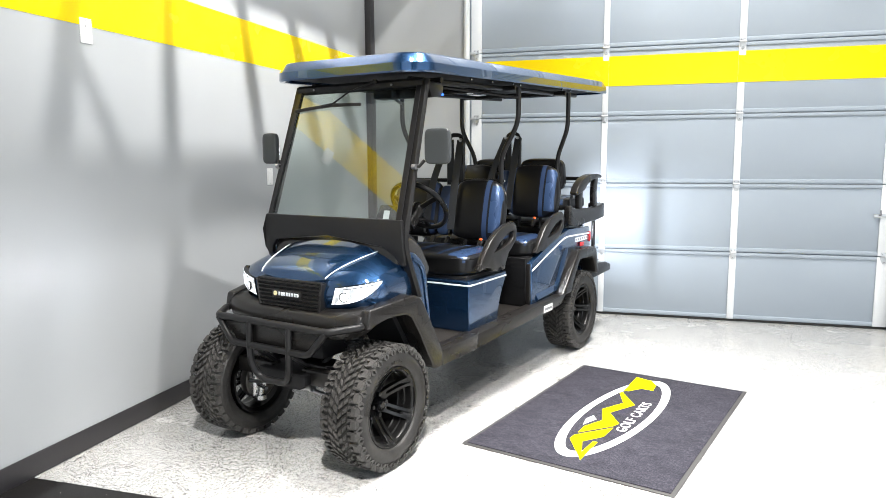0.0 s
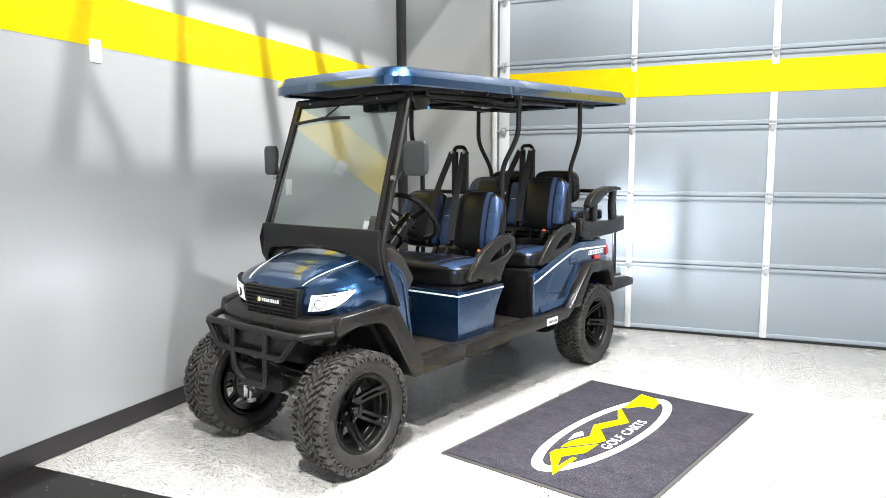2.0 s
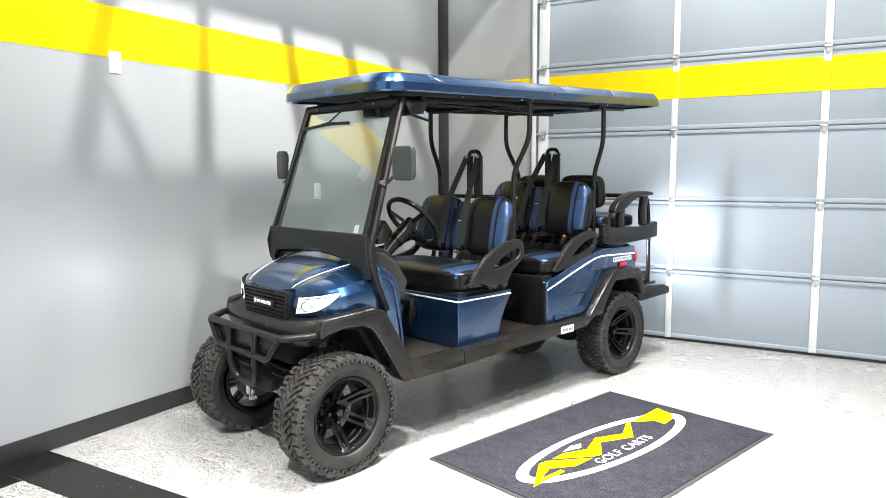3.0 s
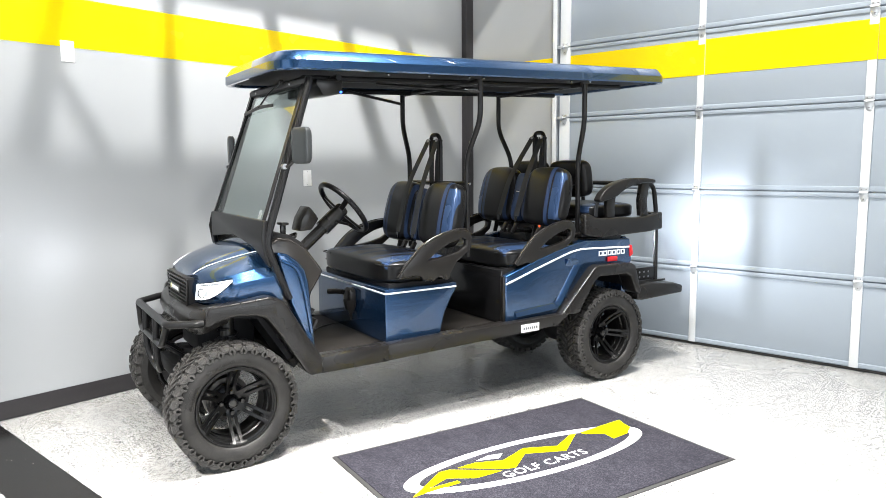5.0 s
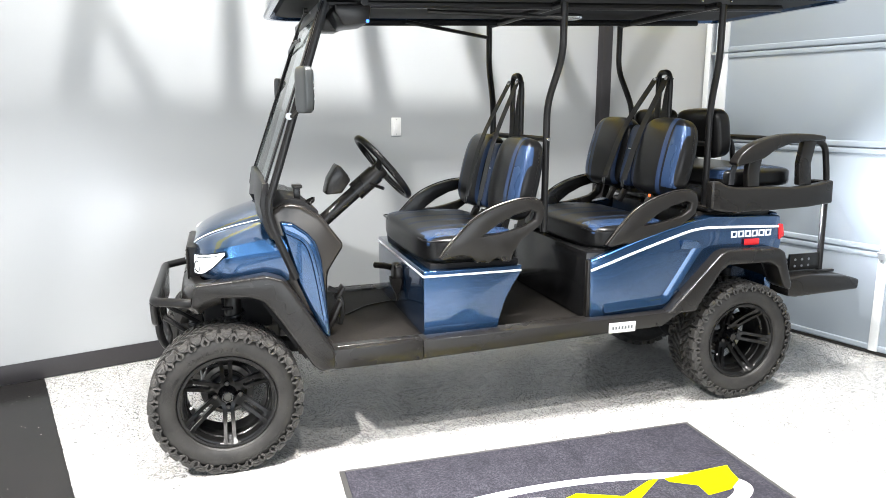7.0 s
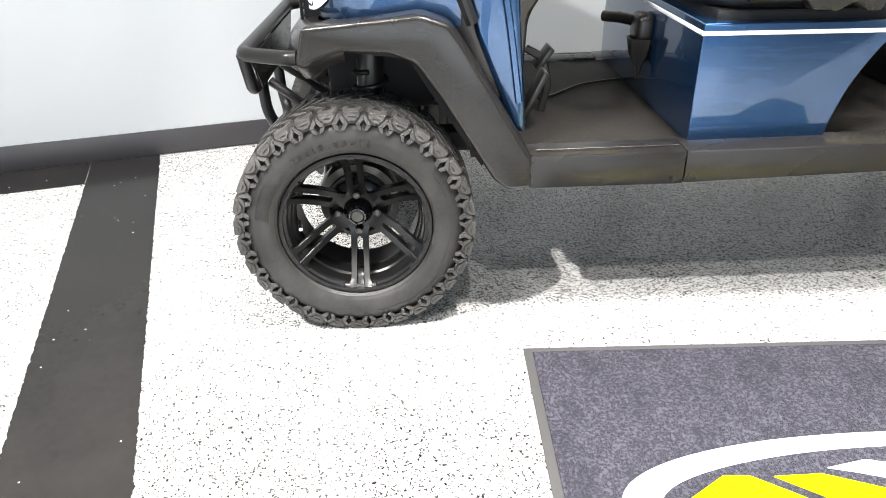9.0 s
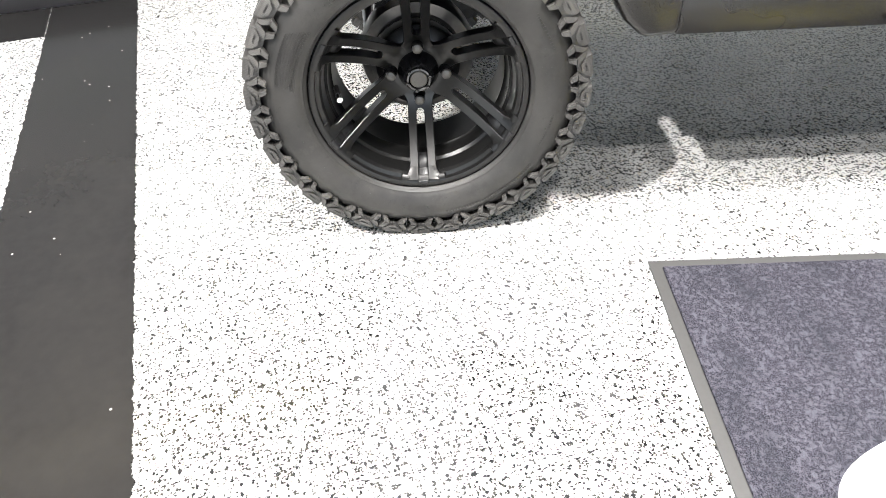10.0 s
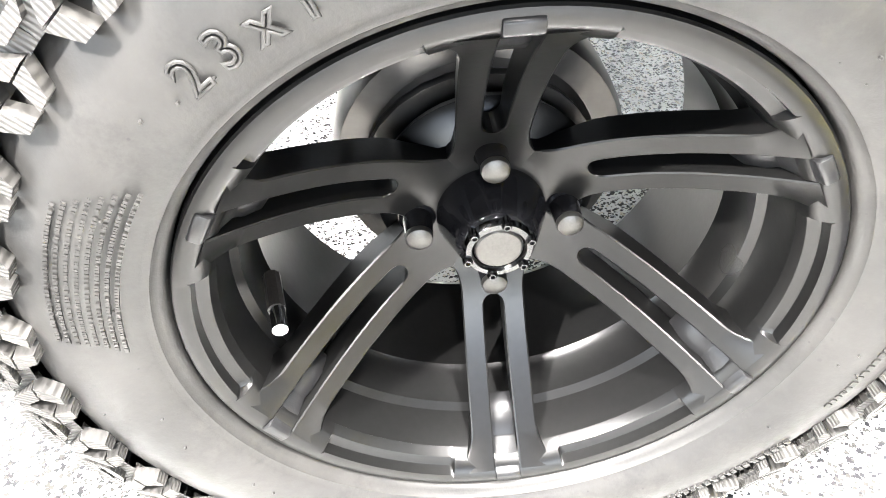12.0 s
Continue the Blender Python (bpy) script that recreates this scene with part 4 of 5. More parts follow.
# grille with its slats and badge
grille = part("grille", prism([(-0.217, 0.893), (-0.200, 0.760), (-0.186, 0.728), (0.186, 0.728), (0.200, 0.760), (0.217, 0.893)], -0.1215, -0.03, 0.004, "y"), UNDER, cart, "black slatted grille")
for k in range(8):
    z = 0.745 + k * 0.0195
    w = 0.190 + 0.024 * k / 7
    part("slat", box(-w, w, -0.134, -0.118, z - 0.0032, z + 0.0032, 0.0015), BLACK, grille)
badge = part("badge_plate", box(-0.098, 0.098, -0.141, -0.130, 0.805, 0.848, 0.003), BLACK, grille, "black badge plate")
part("badge_disc", shifted(lathe([(0, 0), (0.003, 0), (0.003, 0.012), (0, 0.0125)], 20), pose(-0.075, -0.141, 0.827, 0, 0, -90)), plain("cream_badge_disc", (0.80, 0.72, 0.42), 0.3), badge, "pale cream disc")
for k in range(8):
    part("badge_bar", box(-0.055 + k * 0.0175, -0.055 + k * 0.0175 + 0.012, -0.1435, -0.1405, 0.818, 0.836, 0.001), PIN, badge)
part("hood_vent", box(-0.212, 0.212, -0.126, -0.09, 0.889, 0.898, 0.003), BLACK, grille)
for s in (-1, 1):
    part("grille_edge", sweep([(s * 0.2145, -0.127, 0.892), (s * 0.198, -0.129, 0.760), (s * 0.185, -0.127, 0.730)], slab(0.008, 0.012)), BLACK, grille)

# black fascia under the hood, running into the fenders
FASCIA = ((0.452, -0.130, 0.625, 0.70), (0.476, -0.160, 0.662, 0.730), (0.480, -0.168, 0.690, 0.755), (0.470, -0.158, 0.735, 0.776), (0.452, -0.142, 0.752, 0.790), (0.38, -0.085, 0.768, 0.795))


def fascia_point(level, u):
    a, f, zf, zr = level
    s = abs(u)
    ang = s * math.pi / 2
    e = 2 / 3.6
    return Vector((math.copysign(a * math.sin(ang) ** e, u), f + (0.0 - f) * (1 - max(0.0, math.cos(ang)) ** e), zf + (zr - zf) * s ** 2))


part("bumper_fascia", skin(FASCIA, 44, fascia_point), BLACK, cart, "matt black front fascia", degrees=50)
FEND = [(-0.115, 0.700), (-0.095, 0.786), (0.18, 0.822), (0.245, 0.800), (0.275, 0.760), (0.445, 0.480), (0.445, 0.400), (0.385, 0.395), (0.350, 0.425), (0.225, 0.630), (0.165, 0.715), (0.11, 0.738), (0.0, 0.742), (-0.065, 0.712), (-0.09, 0.690)]
bm = prism(FEND, 0.425, 0.542, 0.014, seg=3)
for v in bm.verts:
    if v.co.y < 0.02:
        v.co.x -= (v.co.x - 0.43) * 0.55 * min(1.0, (0.02 - v.co.y) / 0.10)
both("front_fender", bm, BLACK, "matt black fender flare")
both("wheel_liner", prism([(-0.10, 0.74), (0.16, 0.76), (0.24, 0.65), (0.37, 0.45), (0.33, 0.42), (0.20, 0.62), (0.15, 0.70), (0.0, 0.72), (-0.09, 0.70)], 0.20, 0.43), UNDER)
# headlamps, lit: a bright bowl with its projector under a clear lens, in a black edge
def lamp_grid(s, lift, grow=0.0, n=14):
    """The wedge-shaped field of a headlamp on the hood's flank: rows of points from its foot to its head."""
    rows = []
    for k in range(n + 1):
        t = k / n
        u = 0.196 - grow * 0.8 + (0.330 + 1.2 * grow) * t
        zt = 0.876 + 0.036 * t + grow
        zb = 0.793 + 0.040 * t + 0.068 * max(0.0, (t - 0.25) / 0.75) ** 1.7 - grow
        row = []
        for j in range(5):
            z = zb + (zt - zb) * j / 4
            v = u + 0.022 * (j / 4) * (1 - t)
            p = hood_point(HOOD[1], s * v)
            out = Vector((s * math.sin(min(1, u / 0.6) * math.pi / 2), -math.cos(min(1, u / 0.6) * math.pi / 2), 0))
            bulge = 1 - (2 * j / 4 - 1) ** 2 * 0.35
            row.append(Vector((p.x, p.y, z)) + out * (lift * bulge))
        rows.append(row)
    return rows


def lamp_shell(s, lift, deep, grow=0.0):
    bm = bmesh.new()
    front, back = lamp_grid(s, lift, grow), lamp_grid(s, deep, grow)
    fr, bk = [[bm.verts.new(p) for p in r] for r in front], [[bm.verts.new(p) for p in r] for r in back]
    for g in (fr, bk):
        for p, q in zip(g, g[1:]):
            for j in range(4):
                bm.faces.new((p[j], p[j + 1], q[j + 1], q[j]))
    rim_f = [r[0] for r in fr] + fr[-1][1:] + [r[4] for r in fr[-2::-1]] + fr[0][3:0:-1]
    rim_b = [r[0] for r in bk] + bk[-1][1:] + [r[4] for r in bk[-2::-1]] + bk[0][3:0:-1]
    for k in range(len(rim_f)):
        m = (k + 1) % len(rim_f)
        bm.faces.new((rim_f[k], rim_f[m], rim_b[m], rim_b[k]))
    bmesh.ops.recalc_face_normals(bm, faces=bm.faces)
    return bm


for s in (-1, 1):
    lampo = part("headlamp", lamp_shell(s, 0.0045, -0.03, 0.0022), GLOSS, cart, "lit white headlamp in a black edge", degrees=60)
    part("lit_bowl", lamp_shell(s, 0.0065, -0.02), BOWL, lampo, "lit white bowl", degrees=60)
    e = hood_point(HOOD[1], s * 0.264)
    face = Matrix.Translation((e.x + s * 0.001, e.y - 0.001, 0.833)) @ pose(0, 0, 0, 0, 0, -62 if s > 0 else -118)
    part("projector", shifted(lathe([(0.0, 0.0235), (0.007, 0.024), (0.009, 0.022), (0.006, 0.0205)], 28), face), DARKCHROME, lampo, "dark projector ring")
    part("projector_lens", shifted(lathe([(0.003, 0.0208), (0.009, 0.016), (0.012, 0.008), (0.0125, 0.0)], 24), face), LAMPLIT, lampo, "lit round lens")
    brow = [r[4] + Vector((0, 0, -0.010)) for r in lamp_grid(s, 0.0075)[2:-2]]
    part("light_bar", sweep(brow, slab(0.0035, 0.003)), DARKCHROME, lampo, "thin dark brow bar")

# cowl sides and dash
both("cowl_panel", prism([(0.245, 1.025), (0.30, 1.015), (0.355, 0.975), (0.392, 0.930), (0.410, 0.860), (0.438, 0.515), (0.405, 0.530), (0.310, 0.760), (0.262, 0.960)], 0.40, 0.470, 0.014, seg=3), BLUE, "glossy blue cowl side")
both("cowl_ridge", sweep(curve_through([(0.472, 0.268, 0.985), (0.474, 0.330, 0.95), (0.474, 0.362, 0.90), (0.474, 0.385, 0.80), (0.474, 0.415, 0.60)], 5), slab(0.012, 0.018)), BLUE, "raised blue ridge")
dash = part("dashboard", prism([(0.20, 1.055), (0.27, 1.098), (0.34, 1.085), (0.42, 1.035), (0.515, 0.905), (0.44, 0.790), (0.425, 0.50), (0.30, 0.50), (0.22, 0.80)], -0.425, 0.425, 0.022, seg=3), DASH, cart, "dark grey moulded dashboard")
part("dash_tray", box(-0.30, 0.02, 0.30, 0.38, 1.060, 1.085, 0.008), BLACK, dash)
part("dash_pocket", prism([(0.228, 1.075), (0.275, 1.114), (0.345, 1.101), (0.412, 1.054), (0.406, 1.030), (0.34, 1.070), (0.27, 1.080)], 0.06, 0.405, 0.006), UNDER, dash, "dark open pocket along the top")
part("cup_holder", shifted(lathe([(0, 0.0), (0.0, 0.036), (0.012, 0.044), (0.016, 0.040), (0.003, 0.032)], 24, "z"), pose(0.33, 0.375, 1.072, 30)), BLACK, dash, "black cup holder ring")
part("phone_holder", merge(box(0.325, 0.345, 0.318, 0.345, 1.085, 1.155, 0.004), box(0.30, 0.37, 0.312, 0.352, 1.148, 1.162, 0.004)), BLACK, dash, "small black phone holder")
# steering
COL = Vector((0.20, 0.735, 1.215))
AX = Vector((0, 0.766, 0.643))
col = part("steering_column", tube([COL - AX * 0.40, COL - AX * 0.16], 0.031, 16), BLACK, cart, "black steering column tube")
part("column_shroud", tube([COL - AX * 0.17, COL - AX * 0.165, COL - AX * 0.05, COL - AX * 0.045], 0.044, 14), BLACK, col)
ring = []
ux = Vector((1, 0, 0))
uy = AX.cross(ux).normalized()
for k in range(40):
    b = 2 * math.pi * k / 40
    ring.append(COL + (ux * math.cos(b) + uy * math.sin(b)) * 0.170)
swheel = part("steering_wheel", tube(ring, 0.0150, 12, True), VINYL, cart, "black three-spoke steering wheel")
for deg in (90, 205, 335):
    b = radians(deg)
    part("spoke", sweep([COL - AX * 0.03, COL - AX * 0.02 + (ux * math.cos(b) + uy * math.sin(b)) * 0.06, COL + (ux * math.cos(b) + uy * math.sin(b)) * 0.165], slab(0.030, 0.012), up=AX), SATIN, swheel)
part("hub", shifted(lathe([(-0.05, 0), (-0.05, 0.035), (-0.02, 0.042), (-0.004, 0.036), (0.0, 0.0)], 24), Matrix.Translation(COL) @ Matrix.Rotation(radians(90), 4, "Z") @ Matrix.Rotation(radians(-40), 4, "Y")), BLACK, swheel)
part("lever", tube([COL - AX * 0.10, COL - AX * 0.10 + Vector((0.07, 0.02, -0.01)), COL - AX * 0.10 + Vector((0.12, 0.05, -0.02))], 0.008, 8), SATIN, col, "black indicator lever")
pod = part("gauge_pod", prism([(0.471, 1.096), (0.489, 1.165), (0.531, 1.233), (0.588, 1.160), (0.545, 1.101)], 0.075, 0.205, 0.010), BLACK, cart, "black instrument pod")
part("screen", shifted(box(-0.05, 0.05, -0.001, 0.001, -0.028, 0.028, 0.0005), pose(0.14, 0.5615, 1.1985, 38)), plain("dark_screen", (0.05, 0.07, 0.07), 0.12), pod, "dark display")
# windscreen: pillars, lower panel, top bar, sheet
WT = (0.428, 0.462, 1.885)
both("pillar", sweep(rounded([(0.475, 0.300, 0.790), (0.468, 0.235, 0.955), (0.462, 0.195, 1.075), (0.455, 0.245, 1.22), WT], 0.06), slab(0.030, 0.058, 0.35), up=(1, 0, 0)), SATIN, "satin black windscreen pillar")
LOW = [(-0.478, 1.10), (-0.478, 1.00), (-0.468, 0.955), (-0.442, 0.950), (-0.415, 1.005), (-0.36, 1.050), (0.0, 1.088), (0.36, 1.050), (0.415, 1.005), (0.442, 0.950), (0.468, 0.955), (0.478, 1.00), (0.478, 1.10), (0.462, 1.185), (-0.462, 1.185)]
bm = prism(LOW, 0.0, 0.026, 0.006, "y")
for v in bm.verts:
    v.co.y += 0.160 + (0.18 * (v.co.z - 1.05) if v.co.z > 1.05 else -0.5 * (v.co.z - 1.05) * 1.0)
part("windscreen_panel", bm, SATIN, cart, "satin black panel under the windscreen")
part("top_bar", sweep([(-0.43, 0.455, 1.870), (0.43, 0.455, 1.870)], slab(0.045, 0.05)), SATIN, cart)


def ws(x, t):
    """A place on the sheet: t from 0 at its foot to 1 at its head."""
    return Vector((x * (1 - 0.075 * t), 0.196 + (0.448 - 0.196) * t, 1.165 + (1.875 - 1.165) * t))


bm = bmesh.new()
vs = [bm.verts.new(ws(x, t)) for x, t in ((-0.445, 0), (0.445, 0), (0.445, 1), (-0.445, 1))]
f = bm.faces.new(vs)
ex = bmesh.ops.extrude_face_region(bm, geom=[f])
bmesh.ops.translate(bm, vec=(0, 0.0045, -0.0015), verts=[v for v in ex["geom"] if isinstance(v, bmesh.types.BMVert)])
bmesh.ops.recalc_face_normals(bm, faces=bm.faces)
for f in bm.faces:
    f.material_index = 0 if f.normal.y < -0.5 else 1
sheet = part("windscreen", bm, [PANE, CLEAR], cart, "clear acrylic windscreen")
sheet.visible_shadow = False
for s in (-1, 1):
    part("edge_strip", sweep([ws(s * 0.440, 0.0) + Vector((0, -0.004, 0)), ws(s * 0.440, 1.0) + Vector((0, -0.004, 0))], slab(0.03, 0.008)), SATIN, cart)
# wiper
bm = tube([ws(-0.157, 0.861) + Vector((0, -0.022, 0)), ws(-0.035, 0.955) + Vector((0, -0.028, 0)), ws(0.150, 1.02) + Vector((0, -0.034, 0))], 0.0050, 8)
wip = part("wiper", bm, SATIN, cart, "black windscreen wiper")
part("blade", sweep([ws(-0.440, 0.828) + Vector((0, -0.012, 0)), ws(-0.30, 0.846) + Vector((0, -0.015, 0)), ws(-0.157, 0.858) + Vector((0, -0.018, 0)), ws(-0.04, 0.860) + Vector((0, -0.015, 0)), ws(0.059, 0.857) + Vector((0, -0.012, 0))], slab(0.007, 0.018)), BLACK, wip)
part("blade_bridge", tube([ws(-0.33, 0.846) + Vector((0, -0.018, 0)), ws(-0.157, 0.872) + Vector((0, -0.026, 0)), ws(0.0, 0.862) + Vector((0, -0.018, 0))], 0.0035, 6), BLACK, wip)
part("pivot", shifted(lathe([(0, 0), (0.018, 0), (0.016, 0.011), (0, 0.013)], 14), Matrix.Translation(ws(0.150, 1.02) + Vector((0, -0.026, 0))) @ pose(0, 0, 0, 0, 0, -90)), BLACK, wip)
part("wiper_motor", box(0.08, 0.21, 0.47, 0.56, 1.800, 1.875, 0.016), BLACK, cart, "black wiper motor cover")
for x in (-0.30, 0.24):
    part("bolt", shifted(lathe([(0, 0), (0.006, 0), (0.005, 0.005), (0, 0.006)], 10), pose(x, 0.428, 1.868, 0, 0, -90)), STEEL, cart)
part("sticker", shifted(box(-0.018, 0.018, -0.001, 0.0, -0.022, 0.022), Matrix.Translation(ws(0.36, 0.06) + Vector((0, -0.003, 0))) @ pose(0, 0, 0, -19.5)), plain("faded_sticker", (0.30, 0.34, 0.34), 0.5), sheet, "small faded sticker")
# mirrors
for s in (-1, 1):
    m = part("side_mirror", shifted(cushion(0.135, 0.036, 0.175, 6, 0.0, 10), Matrix.Translation((s * 0.575, 0.350, 1.545)) @ pose(0, 0, 0, 0, 0, s * 12)), MIRRORBACK, cart, "dark grey rounded side mirror")
    part("mirror_glass", shifted(cushion(0.118, 0.004, 0.155, 6, 0.0, 6), Matrix.Translation((s * 0.572, 0.3695, 1.545)) @ pose(0, 0, 0, 0, 0, s * 12)), MIRROR, m, "mirror face")
    part("mirror_arm", tube([(s * 0.450, 0.295, 1.445), (s * 0.485, 0.315, 1.445), (s * 0.500, 0.340, 1.475)], 0.009, 10), BLACK, m)
    part("mirror_clamp", shifted(lathe([(-0.012, 0), (-0.012, 0.014), (0.012, 0.014), (0.012, 0)], 14), pose(s * 0.468, 0.300, 1.445)), STEEL, m, "steel clamp bolt")

# roof -------------------------------------------------------------
def roof_ring(inset, dz, n=12):
    """An outline of the roof: rounded corners, rising a little to the rear."""
    x, y0, y1, r0, r1 = 0.510 - inset, 0.270 + inset, 3.045 - inset, max(0.02, 0.17 - inset), max(0.02, 0.10 - inset)
    out = []
    for cx, cy, r, a0 in ((x - r0, y0 + r0, r0, -90), (x - r1, y1 - r1, r1, 0), (-x + r1, y1 - r1, r1, 90), (-x + r0, y0 + r0, r0, 180)):
        for k in range(n + 1):
            a = radians(a0 + 90 * k / n)
            out.append((cx + r * math.cos(a), cy + r * math.sin(a)))
    return [Vector((px, py, 1.912 + 0.029 * (py - 0.3) + dz)) for px, py in out]


def loft(rings, cap=True):
    bm = bmesh.new()
    rows = [[bm.verts.new(p) for p in r] for r in rings]
    n = len(rows[0])
    for p, q in zip(rows, rows[1:]):
        for k in range(n):
            bm.faces.new((p[k], p[(k + 1) % n], q[(k + 1) % n], q[k]))
    if cap:
        bm.faces.new(rows[0]), bm.faces.new(rows[-1])
    bmesh.ops.recalc_face_normals(bm, faces=bm.faces)
    return bm


roof = part("roof", loft([roof_ring(0.055, 0.030), roof_ring(0.030, 0.0), roof_ring(0.006, -0.002), roof_ring(0.0, 0.006), roof_ring(0.0015, 0.046), roof_ring(0.005, 0.051), roof_ring(0.034, 0.090), roof_ring(0.042, 0.096), roof_ring(0.055, 0.099), roof_ring(0.11, 0.099), roof_ring(0.125, 0.090), roof_ring(0.17, 0.088)]), BLUE, cart, "glossy blue roof panel", degrees=30)
part("roof_ridge", loft([roof_ring(0.19, 0.086), roof_ring(0.20, 0.102), roof_ring(0.23, 0.108)]), BLUE, cart)
part("roof_liner", loft([roof_ring(0.060, 0.012), roof_ring(0.056, 0.031)]), UNDER, cart, "black roof liner")
for x in (-0.33, 0.33):
    part("roof_rail", sweep([(x, 0.46, 1.893), (x, 2.75, 1.965)], slab(0.03, 0.03)), SATIN, cart)
for y, z in ((0.62, 1.895), (1.50, 1.925), (2.31, 1.950)):
    part("roof_crossbar", sweep([(-0.43, y, z), (0.43, y, z)], slab(0.03, 0.03)), SATIN, cart)
for s in (-1, 1):
    part("roof_brace", tube([(s * 0.46, 1.50, 1.86), (s * 0.20, 0.95, 1.90)], 0.010, 8), SATIN, cart)
sp = part("overhead_speaker", prism([(0.500, 1.885), (0.500, 1.855), (0.535, 1.800), (0.640, 1.815), (0.650, 1.885)], 0.20, 0.425, 0.010), BLACK, cart, "black overhead speaker box")
part("speaker_light", shifted(lathe([(0, 0), (0.004, 0), (0.005, 0.006), (0, 0.007)], 14), pose(0.424, 0.632, 1.822)), glowing("blue_ring", (0.05, 0.2, 1.0), 2.5), sp, "small blue light")
part("dome_lamp", shifted(cushion(0.10, 0.16, 0.03, 4, 0.0, 6), pose(0.02, 1.72, 1.925)), CHROME, cart, "bright dome lamp")
for k, y in enumerate((0.90, 1.15, 1.42, 1.52, 2.20, 2.36)):
    part("bolt", shifted(lathe([(0, 0), (0.006, 0), (0.005, 0.007), (0, 0.008)], 8), pose(0.447, y, 1.925 + 0.03 * (y - 0.9))), CHROME, cart)
# roof posts with their kinks
for s in (-1, 1):
    part("roof_post", tube(rounded([(s * 0.452, 1.495, 1.925), (s * 0.452, 1.495, 1.705), (s * 0.338, 1.480, 1.495), (s * 0.338, 1.480, 0.90)], 0.07), 0.0165, 12), SATIN, cart, "bent black roof post")
    part("roof_post", tube(rounded([(s * 0.452, 2.315, 1.950), (s * 0.452, 2.315, 1.700), (s * 0.352, 2.360, 1.480), (s * 0.352, 2.365, 0.95)], 0.07), 0.0165, 12), SATIN, cart, "bent black roof post")
for y, z in ((1.48, 1.335), (2.362, 1.30)):
    part("crossbar", sweep([(-0.338, y, z), (0.338, y, z)], slab(0.026, 0.026)), SATIN, cart, "black bar between the posts")
    for s in (-1, 1):
        part("bolt", shifted(lathe([(0, 0), (0.010, 0), (0.009, 0.008), (0, 0.009)], 10), pose(s * 0.356, y, z, 0, 0, 0 if s > 0 else 180)), CHROME, cart)

# floor, rockers, boxes ---------------------------------------------
floor_pan = part("floor_pan", box(-0.46, 0.46, 0.30, 1.70, 0.455, 0.478, 0.004), CARPET, cart, "worn black rubber floor mat")
both("sill", prism([(0.44, 0.398), (0.44, 0.482), (0.8265, 0.487), (0.8265, 0.400)], 0.440, 0.536, 0.004), BLACK, "black side sill")
both("sill_rear", prism([(0.828, 0.403), (0.828, 0.487), (2.03, 0.505), (2.14, 0.505), (2.03, 0.440), (1.66, 0.428)], 0.440, 0.5375, 0.004), BLACK, "black side sill")
both("sill_edge", sweep([(0.500, 0.46, 0.486), (0.500, 0.82, 0.4905)], slab(0.003, 0.002)), DASH, "worn grey sill edge")
plate = part("name_plate", box(0.5375, 0.541, 1.735, 1.878, 0.430, 0.480, 0.004), WHITE, cart, "white name plate on the sill")
for k in range(7):
    part("plate_bar", box(0.5405, 0.5418, 1.752 + k * 0.0165, 1.752 + k * 0.0165 + 0.011, 0.447, 0.463, 0.0004), plain("grey_print", (0.12, 0.13, 0.14), 0.5) if not k else bpy.data.materials["grey_print"], plate)
for y, z in ((0.800, 0.414), (0.850, 0.414), (2.00, 0.452)):
    part("bolt", shifted(lathe([(0, 0), (0.004, 0), (0.0035, 0.006), (0, 0.007)], 10), pose(0.538, y, z)), SATIN, cart)
part("floor_cord", tube(curve_through([(0.10, 0.50, 0.50), (0.02, 0.58, 0.4825), (-0.10, 0.70, 0.4825), (-0.16, 0.845, 0.4825)], 6), 0.0035, 6), BLACK, cart, "thin black cord across the floor mat")
SBOX = [(0.850, 0.775), (0.850, 0.478)] + [(p.x, p.y) for p in curve_through([(1.200, 0.478, 0), (1.214, 0.540, 0), (1.236, 0.610, 0), (1.272, 0.680, 0), (1.312, 0.740, 0), (1.318, 0.775, 0)], 5)]
fbox = part("front_seat_box", prism(SBOX, -0.462, 0.462, 0.022, seg=5), BLUE, cart, "glossy blue box under the front bench")
part("pinstripe", sweep([(-0.4645, 0.8485, 0.752), (0.4645, 0.8485, 0.752)], slab(0.005, 0.010)), PIN, fbox)
part("pinstripe", sweep([(0.4645, 0.8475, 0.752), (0.4645, 1.312, 0.752)], slab(0.005, 0.010)), PIN, fbox)
shift = part("direction_lever", shifted(cushion(0.095, 0.05, 0.085, 4, 0, 6), pose(0.055, 0.828, 0.690)), BLACK, fbox, "black direction lever on the box")
part("handle", tube([(0.03, 0.83, 0.70), (-0.02, 0.785, 0.705), (-0.065, 0.745, 0.702)], 0.0165, 12), BLACK, shift)
part("boot", shifted(lathe([(0, 0.045), (-0.05, 0.034), (-0.085, 0.010), (-0.12, 0.006), (-0.12, 0)], 5, "z"), pose(0.075, 0.825, 0.665)), BLACK, shift)
# pedals
ped = part("brake_pedal", sweep(curve_through([(0.16, 0.475, 0.66), (0.16, 0.520, 0.63), (0.16, 0.540, 0.56), (0.16, 0.525, 0.48)], 4), slab(0.022, 0.014), up=(1, 0, 0)), BLACK, cart, "black brake pedal")
part("pad", shifted(box(-0.038, 0.038, -0.008, 0.008, -0.035, 0.035, 0.004), pose(0.16, 0.525, 0.635, -35)), BLACK, ped)
part("throttle_pedal", shifted(box(-0.035, 0.035, -0.008, 0.008, -0.075, 0.075, 0.004), pose(0.30, 0.475, 0.565, -25)), BLACK, cart, "black throttle pedal")

